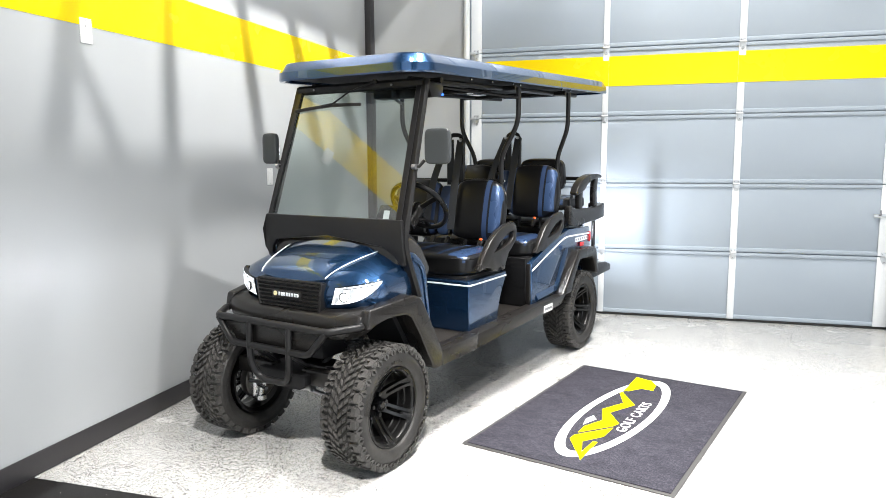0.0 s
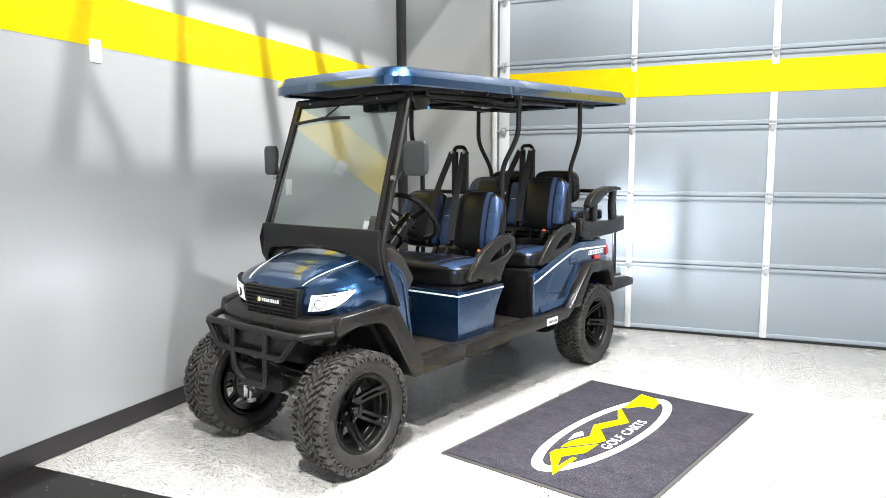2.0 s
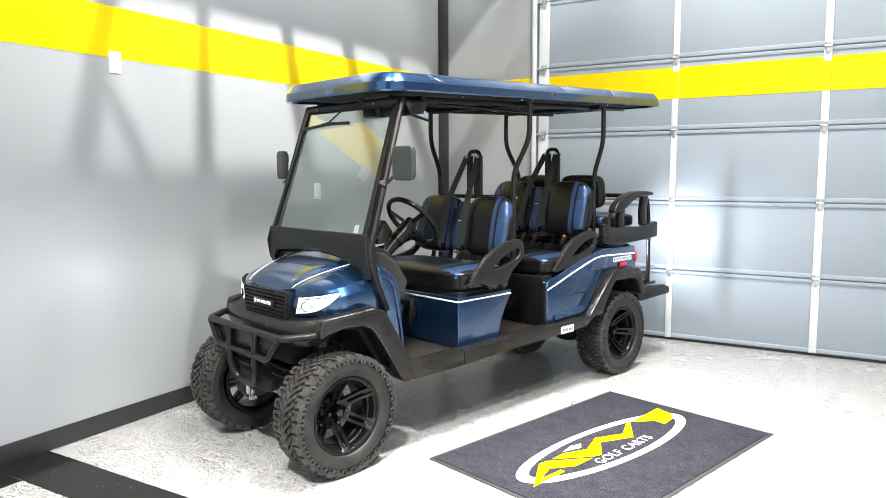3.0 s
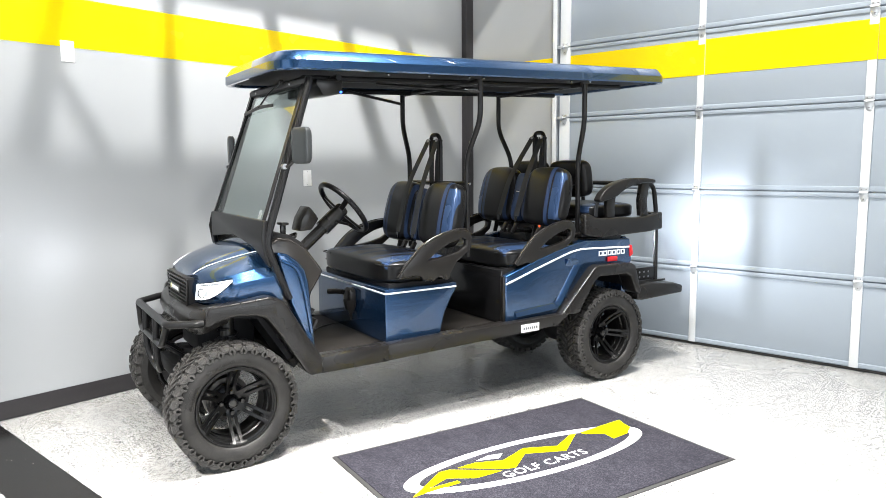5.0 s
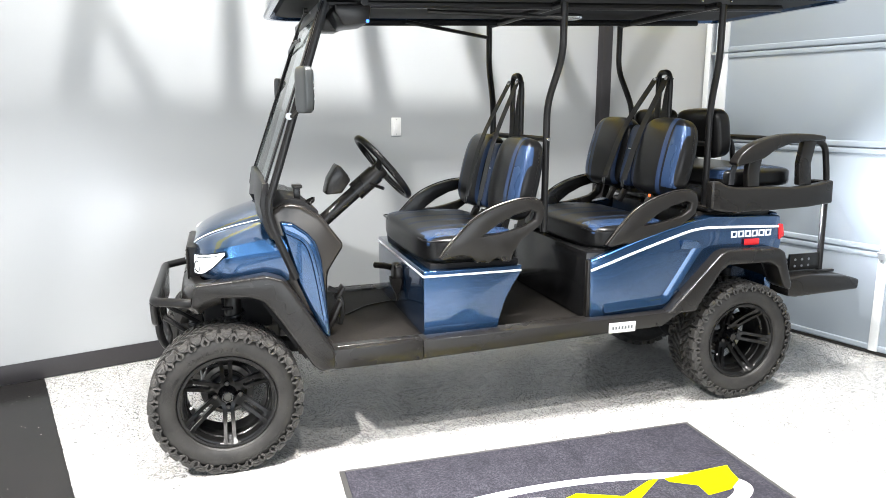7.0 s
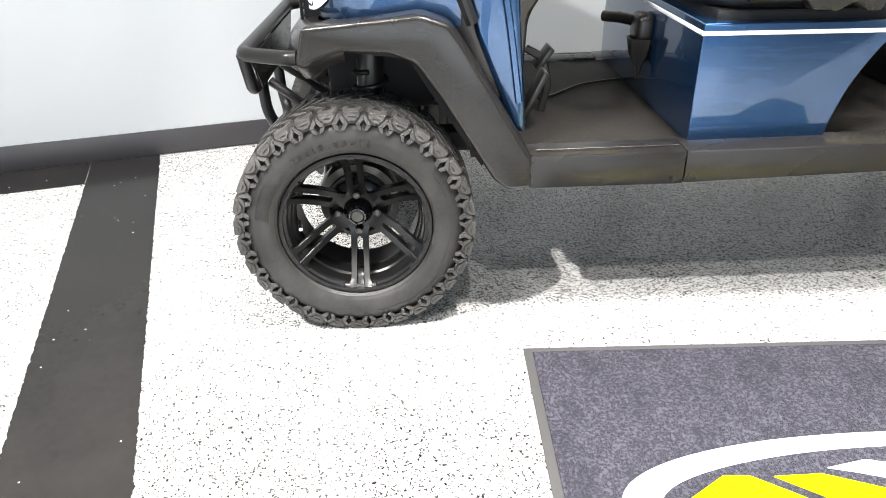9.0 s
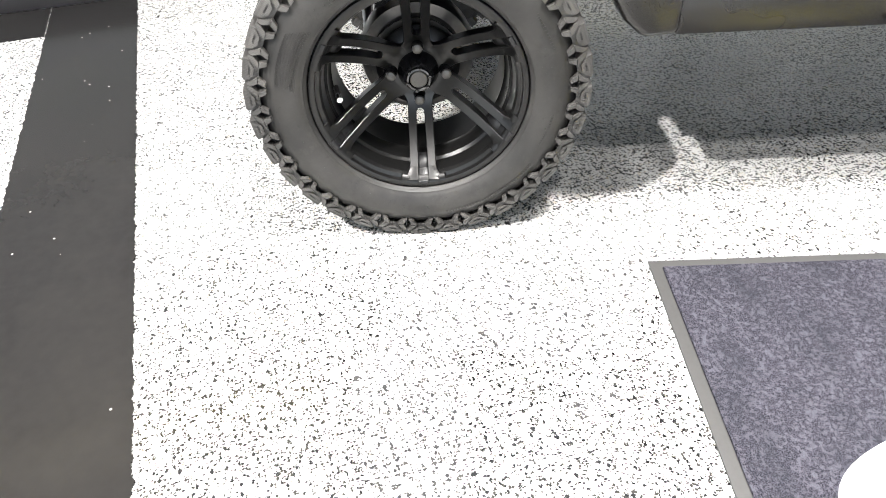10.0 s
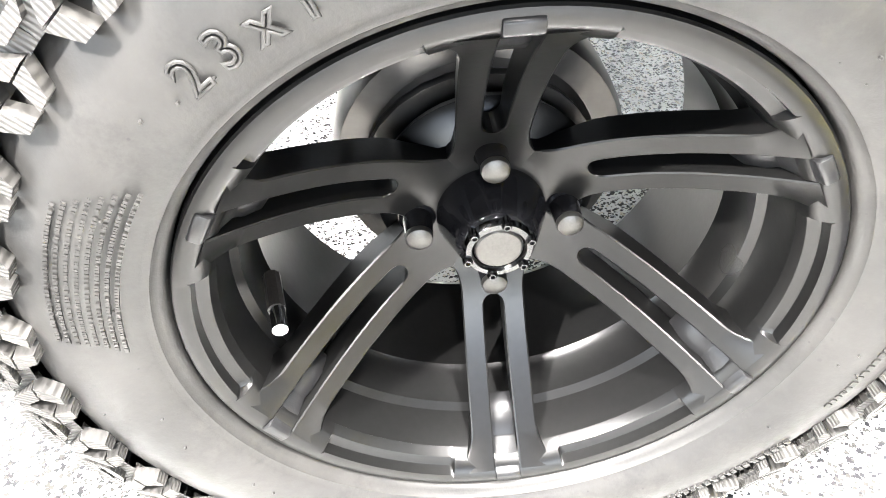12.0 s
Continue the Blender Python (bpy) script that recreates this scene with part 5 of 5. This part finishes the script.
# seats ---------------------------------------------------------------
def cut_at(bm, xs):
    for x in xs:
        for s in (-1, 1):
            bmesh.ops.bisect_plane(bm, geom=list(bm.verts) + list(bm.edges) + list(bm.faces), plane_co=(s * x, 0, 0), plane_no=(1, 0, 0))
    return bm


def bench(y0, y1, z0, z1, name):
    bm = cushion(0.90, y1 - y0, z1 - z0, 5.5, 0.14, 22)
    cut_at(bm, (0.055, 0.095, 0.225, 0.250, 0.300, 0.412))
    for f in bm.faces:
        c = f.calc_center_median()
        if c.z > 0.02 and c.y < (y1 - y0) * 0.47 and any(a <= abs(c.x) <= b for a, b in ((0.055, 0.095), (0.225, 0.250), (0.300, 0.412))) and c.y > -(y1 - y0) * 0.44:
            f.material_index = 1 if abs(c.x) > 0.26 else 2
    ob = part(name, shifted(bm, pose(0, (y0 + y1) / 2, (z0 + z1) / 2)), [VINYL, VBLUE, NAVY], cart, "black vinyl bench cushion with blue stripes", degrees=60)
    part("base_rim", box(-0.425, 0.425, y0 + 0.035, y1 - 0.02, z0 - 0.022, z0 + 0.012, 0.008), UNDER, ob)
    # piping round the top edge
    w, e = 0.438, 0.05
    ring = rounded([(-w, y1 - 0.02, z1 - 0.030), (-w, y0 + 0.012, z1 - 0.030), (w, y0 + 0.012, z1 - 0.030), (w, y1 - 0.02, z1 - 0.030)], 0.05)
    part("piping", tube(ring, 0.0035, 6), VINYL, ob)
    return ob


def backs(y, z, tilt, name, wide, out):
    """Two pads and the blue strip between them."""
    for s in (-1, 1):
        bm = cushion(wide, 0.125, 0.390, 3.9, 0.0, 18)
        for v in bm.verts:
            v.co.x *= 1 - 0.10 * max(0, v.co.z) / 0.19
            if v.co.y < 0:
                v.co.y -= 0.012 * (1 - (v.co.x / 0.2) ** 2) * (1 - (v.co.z / 0.2) ** 2)
        for x in ((-0.165, -0.135, 0.072, 0.103, 0.116, 0.186) if s > 0 else (-0.186, -0.116, -0.103, -0.072, 0.135, 0.165)):
            bmesh.ops.bisect_plane(bm, geom=list(bm.verts) + list(bm.edges) + list(bm.faces), plane_co=(x, 0, 0), plane_no=(1, 0, 0.0))
        for z1 in (-0.152, 0.152):
            bmesh.ops.bisect_plane(bm, geom=list(bm.verts) + list(bm.edges) + list(bm.faces), plane_co=(0, 0, z1), plane_no=(0, 0, 1))
        bmesh.ops.bisect_plane(bm, geom=list(bm.verts) + list(bm.edges) + list(bm.faces), plane_co=(0, -0.012, 0), plane_no=(0, 1, 0))
        for f in bm.faces:
            c = f.calc_center_median()
            k = c.x * s
            if c.y < -0.012:
                f.material_index = 1 if 0.116 <= k <= 0.186 and abs(c.z) < 0.152 else 2 if 0.072 <= k <= 0.103 or -0.165 <= k <= -0.135 else 0
        ob = part(name, bm, [VINYL, VBLUE, NAVY], cart, "black seat back with blue stripes", at=pose(s * out, y, z, -tilt), degrees=60)
        loop = [(wide * 0.4747 * math.copysign(abs(math.cos(a)) ** 0.5, math.cos(a)) * (1 - 0.10 * max(0, math.sin(a))), 0.012, 0.188 * math.copysign(abs(math.sin(a)) ** 0.5, math.sin(a))) for a in [2 * math.pi * (k + 0.5) / 40 for k in range(40)]]
        part("piping", tube([(x * 1.045, yy, zz) for x, yy, zz in loop], 0.0035, 6, True), VINYL, ob)
    mid = part("centre_pad", shifted(cushion(0.105, 0.075, 0.33, 5, 0, 8), Matrix()), NAVY, cart, "dark blue pad between the seat backs", at=pose(0, y - 0.012, z - 0.01, -tilt))
    part("pad_bars", box(-0.016, 0.016, -0.0390, -0.0355, 0.03, 0.034), PIN, mid)
    for x in (-0.30, -0.13, 0.13, 0.30):
        part("back_bracket", sweep([(x, y - 0.01, z - 0.27), (x, y + 0.045, z - 0.05)], slab(0.035, 0.010), up=(1, 0, 0)), BLACK, cart)


bench(0.855, 1.335, 0.787, 0.930, "front_bench")
backs(1.372, 1.150, 13, "front_seat_back", 0.388, 0.231)
bench(1.675, 2.150, 0.806, 0.935, "middle_bench")
backs(2.180, 1.235, 13, "middle_seat_back", 0.408, 0.250)


def armrest(y, dz, x0):
    """Moulded armrest with a long opening; y is its front tip."""
    o = [(0.0, 0.835), (0.06, 0.905), (0.15, 0.995), (0.25, 1.048), (0.36, 1.078), (0.44, 1.082), (0.485, 1.062), (0.497, 1.020), (0.482, 0.965), (0.43, 0.925), (0.385, 0.895), (0.345, 0.835), (0.335, 0.800), (0.30, 0.800), (0.27, 0.822), (0.23, 0.800), (0.17, 0.805), (0.15, 0.830), (0.10, 0.840), (0.02, 0.826)]
    i = [(0.200, 0.922), (0.270, 0.972), (0.345, 1.008), (0.430, 1.030), (0.456, 1.018), (0.450, 0.985), (0.405, 0.958), (0.33, 0.938), (0.26, 0.925)]
    outer, inner = [(y + a, b + dz) for a, b in o], [(y + a, b + dz) for a, b in i]
    for s in (-1, 1):
        bm = ring_prism(outer, inner, x0, x0 + 0.040, 0.009)
        if s < 0:
            bmesh.ops.scale(bm, vec=(-1, 1, 1), verts=bm.verts)
            bmesh.ops.reverse_faces(bm, faces=bm.faces)
        ob = part("armrest", bm, BLACK, cart, "dark moulded armrest with a long opening")
        edge = [(s * (x0 + 0.028), a, b + 0.002) for a, b in outer[:7]]
        part("trim_line", sweep(curve_through(edge, 3), slab(0.008, 0.005)), DASH, ob, "worn edge line")


armrest(0.915, 0.0, 0.452)
armrest(1.745, 0.005, 0.432)
# belt hoops, belts and buckles
for y, z, yb, zb in ((1.475, 1.635, 1.248, 1.03), (2.330, 1.665, 2.052, 1.105)):
    hoop = part("belt_hoop", tube(rounded([(-0.055, y, z - 0.33), (-0.055, y, z - 0.05), (-0.04, y - 0.005, z), (0.04, y - 0.005, z), (0.055, y, z - 0.05), (0.055, y, z - 0.33)], 0.04), 0.014, 10), SATIN, cart, "black belt hoop behind the bench")
    for s in (-1, 1):
        part("anchor", shifted(lathe([(0, 0), (0.012, 0.0), (0.010, 0.012), (0, 0.014)], 12), pose(s * 0.05, y - 0.02, z - 0.035, 0, 0, -90)), STEEL, hoop, "steel anchor bolt")
        belt = part("seat_belt", sweep(curve_through([(s * 0.05, y - 0.022, z - 0.03), (s * 0.055 + 0.03 * s, (y + yb) / 2 - 0.045, (z + zb) / 2 - 0.02), (s * 0.075 + 0.02 * s, yb - 0.005, zb)], 5), slab(0.054, 0.003), up=(0, -1, 0.4)), WEB, cart, "dark grey belt webbing")
        part("tongue", box(s * 0.095 - 0.014, s * 0.095 + 0.014, yb - 0.012, yb - 0.006, zb - 0.040, zb + 0.0, 0.002), DARKCHROME, belt, "steel belt tongue")
        part("seat_belt", sweep(curve_through([(s * 0.045, y + 0.005, z - 0.03), (s * 0.035, y - 0.01, z - 0.16), (s * 0.03, y - 0.015, z - 0.30)], 4), slab(0.052, 0.003), up=(0, -1, 0.1)), WEB, cart, "dark grey belt webbing")
    for x in (-0.06, 0.05, 0.30):
        b = part("buckle", shifted(box(-0.014, 0.014, -0.012, 0.012, -0.035, 0.035, 0.005), pose(x, yb + 0.02, zb - 0.085, -20, 15)), BLACK, cart, "black belt buckle")
        if x == 0.30:
            part("button", shifted(box(-0.010, 0.010, -0.014, -0.010, 0.020, 0.034, 0.002), pose(x, yb + 0.02, zb - 0.085, -20, 15)), ORANGE, b, "red release button")

# lit reversing lamp low on the tail
part("reversing_lamp", box(0.405, 0.455, 2.766, 2.774, 0.835, 0.885, 0.003), LAMPLIT, cart, "lit white reversing lamp")

# rear body --------------------------------------------------------------
RP = [(1.668, 0.482), (1.660, 0.775), (1.780, 0.812), (1.90, 0.852), (2.06, 0.898), (2.20, 0.932), (2.32, 0.955), (2.735, 0.942), (2.755, 0.80), (2.74, 0.745), (2.36, 0.77), (2.16, 0.482)]
both("rear_side_panel", prism(RP, 0.40, 0.478, 0.012, seg=3), BLUE, "glossy blue rear side panel")
SL = [(1.662, 0.727), (1.78, 0.763), (1.90, 0.802), (2.06, 0.850), (2.18, 0.884), (2.25, 0.896), (2.34, 0.899), (2.735, 0.886)]
both("pinstripe", sweep(curve_through([(0.4795, a, b) for a, b in SL], 4), slab(0.004, 0.012), up=(0, 0, 1)), PIN, "white pinstripe")
SCOOP = rounded([(0.4765, 1.735, 0.533), (0.4765, 1.80, 0.537), (0.4765, 2.075, 0.550), (0.4765, 2.245, 0.800), (0.4765, 2.235, 0.822), (0.4765, 2.150, 0.828)], 0.03, 5)
both("side_scoop", sweep(SCOOP, [(-0.026, -0.004), (0.020, -0.004), (0.020, 0.010), (0.015, 0.0165), (0.009, 0.0165), (-0.026, 0.002)], up=(1, 0, 0)), BLUE, "raised blue side moulding")
part("middle_seat_box", box(-0.440, 0.440, 1.655, 2.30, 0.478, 0.812, 0.012), BOXBLACK, cart, "black box under the middle bench")
both("box_edge", prism([(1.650, 0.482), (1.650, 0.775), (1.672, 0.775), (1.672, 0.482)], 0.44, 0.470, 0.005), BLACK)
RF = [(2.05, 0.497), (2.08, 0.520), (2.340, 0.775), (2.385, 0.792), (2.690, 0.785), (2.725, 0.765), (2.785, 0.590), (2.775, 0.560), (2.735, 0.585), (2.690, 0.690), (2.64, 0.715), (2.39, 0.718), (2.35, 0.690), (2.24, 0.540), (2.215, 0.497)]
both("rear_fender", prism(RF, 0.42, 0.545, 0.014, seg=3), BLACK, "matt black rear fender flare")
both("rear_liner", prism([(2.24, 0.55), (2.38, 0.74), (2.65, 0.74), (2.73, 0.60), (2.77, 0.60), (2.70, 0.79), (2.33, 0.79)], 0.15, 0.43), UNDER)
both("tail_lamp", prism([(2.722, 0.900), (2.750, 0.898), (2.765, 0.835), (2.732, 0.815)], 0.42, 0.484, 0.006), RED, "red tail lamp")
both("reflector", box(0.482, 0.489, 2.515, 2.605, 0.800, 0.832, 0.003), RED, "red side reflector")
for k in range(6):
    y = 2.438 + k * 0.0415
    bm = ring_prism([(y, 0.842), (y + 0.034, 0.842), (y + 0.034, 0.875), (y, 0.875)], [(y + 0.007, 0.849), (y + 0.027, 0.849), (y + 0.027, 0.868), (y + 0.007, 0.868)], 0.4785, 0.4815)
    part("name_bar", bm, PIN, cart)
part("rear_deck", box(-0.40, 0.40, 2.28, 2.74, 0.75, 0.965, 0.015), BLACK, cart, "black rear body deck")
part("rear_apron", box(-0.42, 0.42, 2.72, 2.77, 0.52, 0.95, 0.012), BLUE, cart, "blue rear apron")
# tray with arm supports round the rear bench
TR = [(2.305, 0.990), (2.300, 1.125), (2.345, 1.125), (2.40, 1.100), (2.47, 1.092), (2.62, 1.092), (2.80, 1.082), (2.94, 1.094), (3.045, 1.112), (3.050, 0.992), (2.90, 0.978), (2.47, 0.965), (2.36, 0.975)]
both("rear_tray", prism(TR, 0.435, 0.488, 0.012, seg=3), BLACK, "black moulded tray side")
part("rear_tray_floor", box(-0.44, 0.44, 2.32, 2.93, 0.972, 0.996, 0.006), BLACK, cart)
both("tray_return", prism([(3.000, 0.992), (3.045, 0.994), (3.045, 1.108), (3.000, 1.106)], 0.36, 0.44, 0.01), BLACK)
rc = cushion(0.80, 0.47, 0.105, 6, 0.12, 16)
cut_at(rc, (0.28, 0.36))
for f in rc.faces:
    c = f.calc_center_median()
    if c.z > 0.0 and 0.28 <= abs(c.x) <= 0.36:
        f.material_index = 1
part("rear_bench", shifted(rc, pose(0, 2.665, 1.125)), [VINYL, VBLUE], cart, "black rear-facing bench cushion with blue stripes", degrees=60)
ARM = [(p.x, p.y) for p in curve_through([(2.428, 1.212, 0), (2.470, 1.266, 0), (2.56, 1.316, 0), (2.70, 1.348, 0), (2.86, 1.350, 0), (2.965, 1.338, 0)], 4)] + [(2.968, 1.316), (2.84, 1.314), (2.74, 1.300), (2.66, 1.272), (2.595, 1.232), (2.535, 1.216), (2.446, 1.196)]
for s in (-1, 1):
    part("rear_seat_back", shifted(cushion(0.36, 0.10, 0.25, 4.5, 0, 14), Matrix()), VINYL, cart, "black rear-facing seat back", at=pose(s * 0.205, 2.435, 1.350, 8), degrees=60)
    # arm with two legs
    arm = part("rear_armrest", prism(ARM, s * 0.458 - 0.031, s * 0.458 + 0.031, 0.009, seg=3), BLACK, cart, "black curved rear armrest")
    part("leg", prism([(2.520, 1.09), (2.512, 1.16), (2.520, 1.240), (2.600, 1.262), (2.585, 1.16), (2.590, 1.09)], s * 0.455 - 0.018, s * 0.455 + 0.018, 0.006), BLACK, arm)
    part("leg", prism([(2.835, 1.09), (2.825, 1.20), (2.845, 1.325), (2.925, 1.325), (2.900, 1.20), (2.915, 1.09)], s * 0.455 - 0.018, s * 0.455 + 0.018, 0.006), BLACK, arm)
    part("belt_stub", sweep([(s * 0.43, 2.455, 1.10), (s * 0.425, 2.46, 1.16), (s * 0.44, 2.475, 1.235)], slab(0.03, 0.012), up=(1, 0, 0)), WEB, cart)
    part("grab_bar", tube(rounded([(s * 0.365, 2.93, 1.318), (s * 0.365, 3.085, 1.300), (s * 0.365, 3.120, 1.10), (s * 0.365, 3.130, 0.60)], 0.06), 0.0165, 12), SATIN, cart, "black rear grab bar")
    br = part("step_bracket", box(s * 0.365 - 0.008, s * 0.365 + 0.008, 2.92, 3.12, 0.615, 0.705, 0.004), BLACK, cart)
    for k in range(6):
        part("hole", shifted(lathe([(0, 0), (0.002, 0), (0.002, 0.007), (0, 0.007)], 10), pose(s * 0.365 + 0.008, 2.955 + (k % 3) * 0.045, 0.64 + (k // 3) * 0.035)), STEEL, br)
part("grab_crossbar", tube([(-0.365, 3.07, 1.303), (0.365, 3.07, 1.303)], 0.0165, 12), SATIN, cart)
step = part("rear_step", prism([(2.840, 0.600), (2.845, 0.500), (2.90, 0.492), (3.320, 0.505), (3.325, 0.560), (3.22, 0.590), (2.98, 0.612)], -0.46, 0.46, 0.014, seg=3), BLACK, cart, "black moulded rear step")
for k in range(9):
    x = -0.38 + k * 0.095
    part("grip_rib", box(x - 0.012, x + 0.012, 2.99, 3.21, 0.596, 0.612, 0.003), BLACK, step)

# front bumper and running gear ------------------------------------------
bar = part("front_bumper", tube(rounded([(0.448, -0.115, 0.712), (0.448, -0.135, 0.712), (0.36, -0.262, 0.705), (-0.36, -0.262, 0.705), (-0.448, -0.135, 0.712), (-0.448, -0.115, 0.712)], 0.03), 0.0185, 12), SATIN, cart, "tubular black front bumper")
part("lower_tube", tube(rounded([(0.355, -0.262, 0.70), (0.255, -0.270, 0.585), (-0.255, -0.270, 0.585), (-0.355, -0.262, 0.70)], 0.03), 0.0165, 12), SATIN, bar)
part("hanger", tube(rounded([(0.132, -0.266, 0.70), (0.132, -0.272, 0.585), (0.125, -0.268, 0.48), (0.085, -0.245, 0.415), (-0.085, -0.245, 0.415), (-0.125, -0.268, 0.48), (-0.132, -0.272, 0.585), (-0.132, -0.266, 0.70)], 0.04), 0.0165, 12), SATIN, bar)
part("back_plate", prism([(-0.335, 0.690), (-0.24, 0.590), (0.24, 0.590), (0.335, 0.690)], -0.252, -0.244, 0.002, "y"), BLACK, bar)
both("bumper_strut", sweep([(0.10, -0.255, 0.57), (0.125, -0.08, 0.44)], slab(0.03, 0.02)), SATIN)
part("skid_plate", prism([(-0.16, 0.40), (-0.12, 0.375), (0.12, 0.375), (0.16, 0.40), (0.16, 0.455), (-0.16, 0.455)], -0.20, 0.10, 0.006, "y"), UNDER, cart)
both("frame_bracket", box(0.10, 0.34, -0.16, -0.10, 0.395, 0.470, 0.004), BLACK)
part("front_axle_beam", sweep([(-0.40, 0.0, 0.30), (-0.2, 0.0, 0.36), (0.2, 0.0, 0.36), (0.40, 0.0, 0.30)], slab(0.06, 0.05)), UNDER, cart)
for s in (-1, 1):
    shock = part("shock_absorber", tube([(s * 0.30, 0.02, 0.33), (s * 0.275, 0.04, 0.55)], 0.016, 12), STEEL, cart, "bright damper rod")
    part("damper_body", tube([(s * 0.275, 0.04, 0.50), (s * 0.255, 0.05, 0.74)], 0.036, 16), BLACK, shock)
    coil = [Vector((s * (0.296 - 0.030 * k / 72), 0.025 + 0.022 * k / 72, 0.36 + 0.28 * k / 72)) + Vector((0.045 * math.cos(k * 0.61), 0.045 * math.sin(k * 0.61), 0)) for k in range(73)]
    part("coil_spring", tube(coil, 0.0065, 7), SATIN, shock)
    knuckle = part("steering_knuckle", sweep(rounded([(s * 0.375, -0.03, 0.225), (s * 0.350, -0.05, 0.25), (s * 0.345, -0.05, 0.375), (s * 0.310, -0.04, 0.405)], 0.03), slab(0.05, 0.06)), BRIGHT, cart, "bright zinc-plated steering knuckle")
    part("hub_carrier", shifted(lathe([(-0.06, 0.0), (-0.06, 0.045), (-0.02, 0.060), (0.0, 0.085), (0.02, 0.088), (0.02, 0.0)], 28), Matrix.Translation((s * 0.375, 0, 0.302)) @ pose(0, 0, 0, 0, 0, 0 if s > 0 else 180)), DRUM, knuckle)
    part("king_pin", tube([(s * 0.300, -0.055, 0.215), (s * 0.290, -0.055, 0.425)], 0.015, 14), BRIGHT, knuckle)
    for kz in (0.225, 0.300, 0.370, 0.415):
        part("collar", shifted(lathe([(-0.012, 0), (-0.012, 0.026), (0.012, 0.026), (0.012, 0)], 6, "z"), pose(s * 0.295, -0.055, kz)), BRIGHT, knuckle)
    part("link_bolt", tube([(s * 0.295, -0.075, 0.300), (s * 0.225, -0.085, 0.292)], 0.010, 10), BRIGHT, knuckle)
    part("control_arm", tube([(s * 0.33, -0.02, 0.30), (s * 0.12, -0.06, 0.40)], 0.014, 10), UNDER, cart)
    part("tie_rod", tube([(s * 0.34, -0.09, 0.315), (s * 0.06, -0.11, 0.36)], 0.010, 10), STEEL, cart)
    part("chassis_rail", sweep([(s * 0.22, -0.10, 0.44), (s * 0.22, 0.45, 0.42), (s * 0.30, 0.6, 0.42), (s * 0.30, 2.0, 0.43), (s * 0.22, 2.2, 0.48), (s * 0.22, 2.85, 0.52)], slab(0.045, 0.07)), UNDER, cart)
    part("rear_spring", sweep(curve_through([(s * 0.30, 2.08, 0.40), (s * 0.30, 2.53, 0.34), (s * 0.30, 2.86, 0.42)], 5), slab(0.05, 0.025)), UNDER, cart)
    part("rear_shock", tube([(s * 0.27, 2.60, 0.34), (s * 0.22, 2.64, 0.62)], 0.025, 12), UNDER, cart)
part("steering_rack", tube([(-0.13, -0.11, 0.365), (0.13, -0.11, 0.365)], 0.022, 12), STEEL, cart, "bright steering rack")
part("steering_shaft", tube([(0.06, -0.10, 0.37), (0.10, 0.10, 0.50), (0.18, 0.40, 0.80)], 0.012, 10), STEEL, cart)
part("rear_axle", tube([(-0.40, 2.53, 0.295), (0.40, 2.53, 0.295)], 0.04, 14), UNDER, cart)
part("axle_case", shifted(cushion(0.22, 0.26, 0.24, 3, 0, 8), pose(0.06, 2.50, 0.31)), UNDER, cart)
part("battery_case", box(-0.28, 0.28, 0.95, 1.95, 0.335, 0.455, 0.02), UNDER, cart)
part("nose_core", box(-0.17, 0.17, -0.08, 0.22, 0.50, 0.80, 0.02), UNDER, cart)
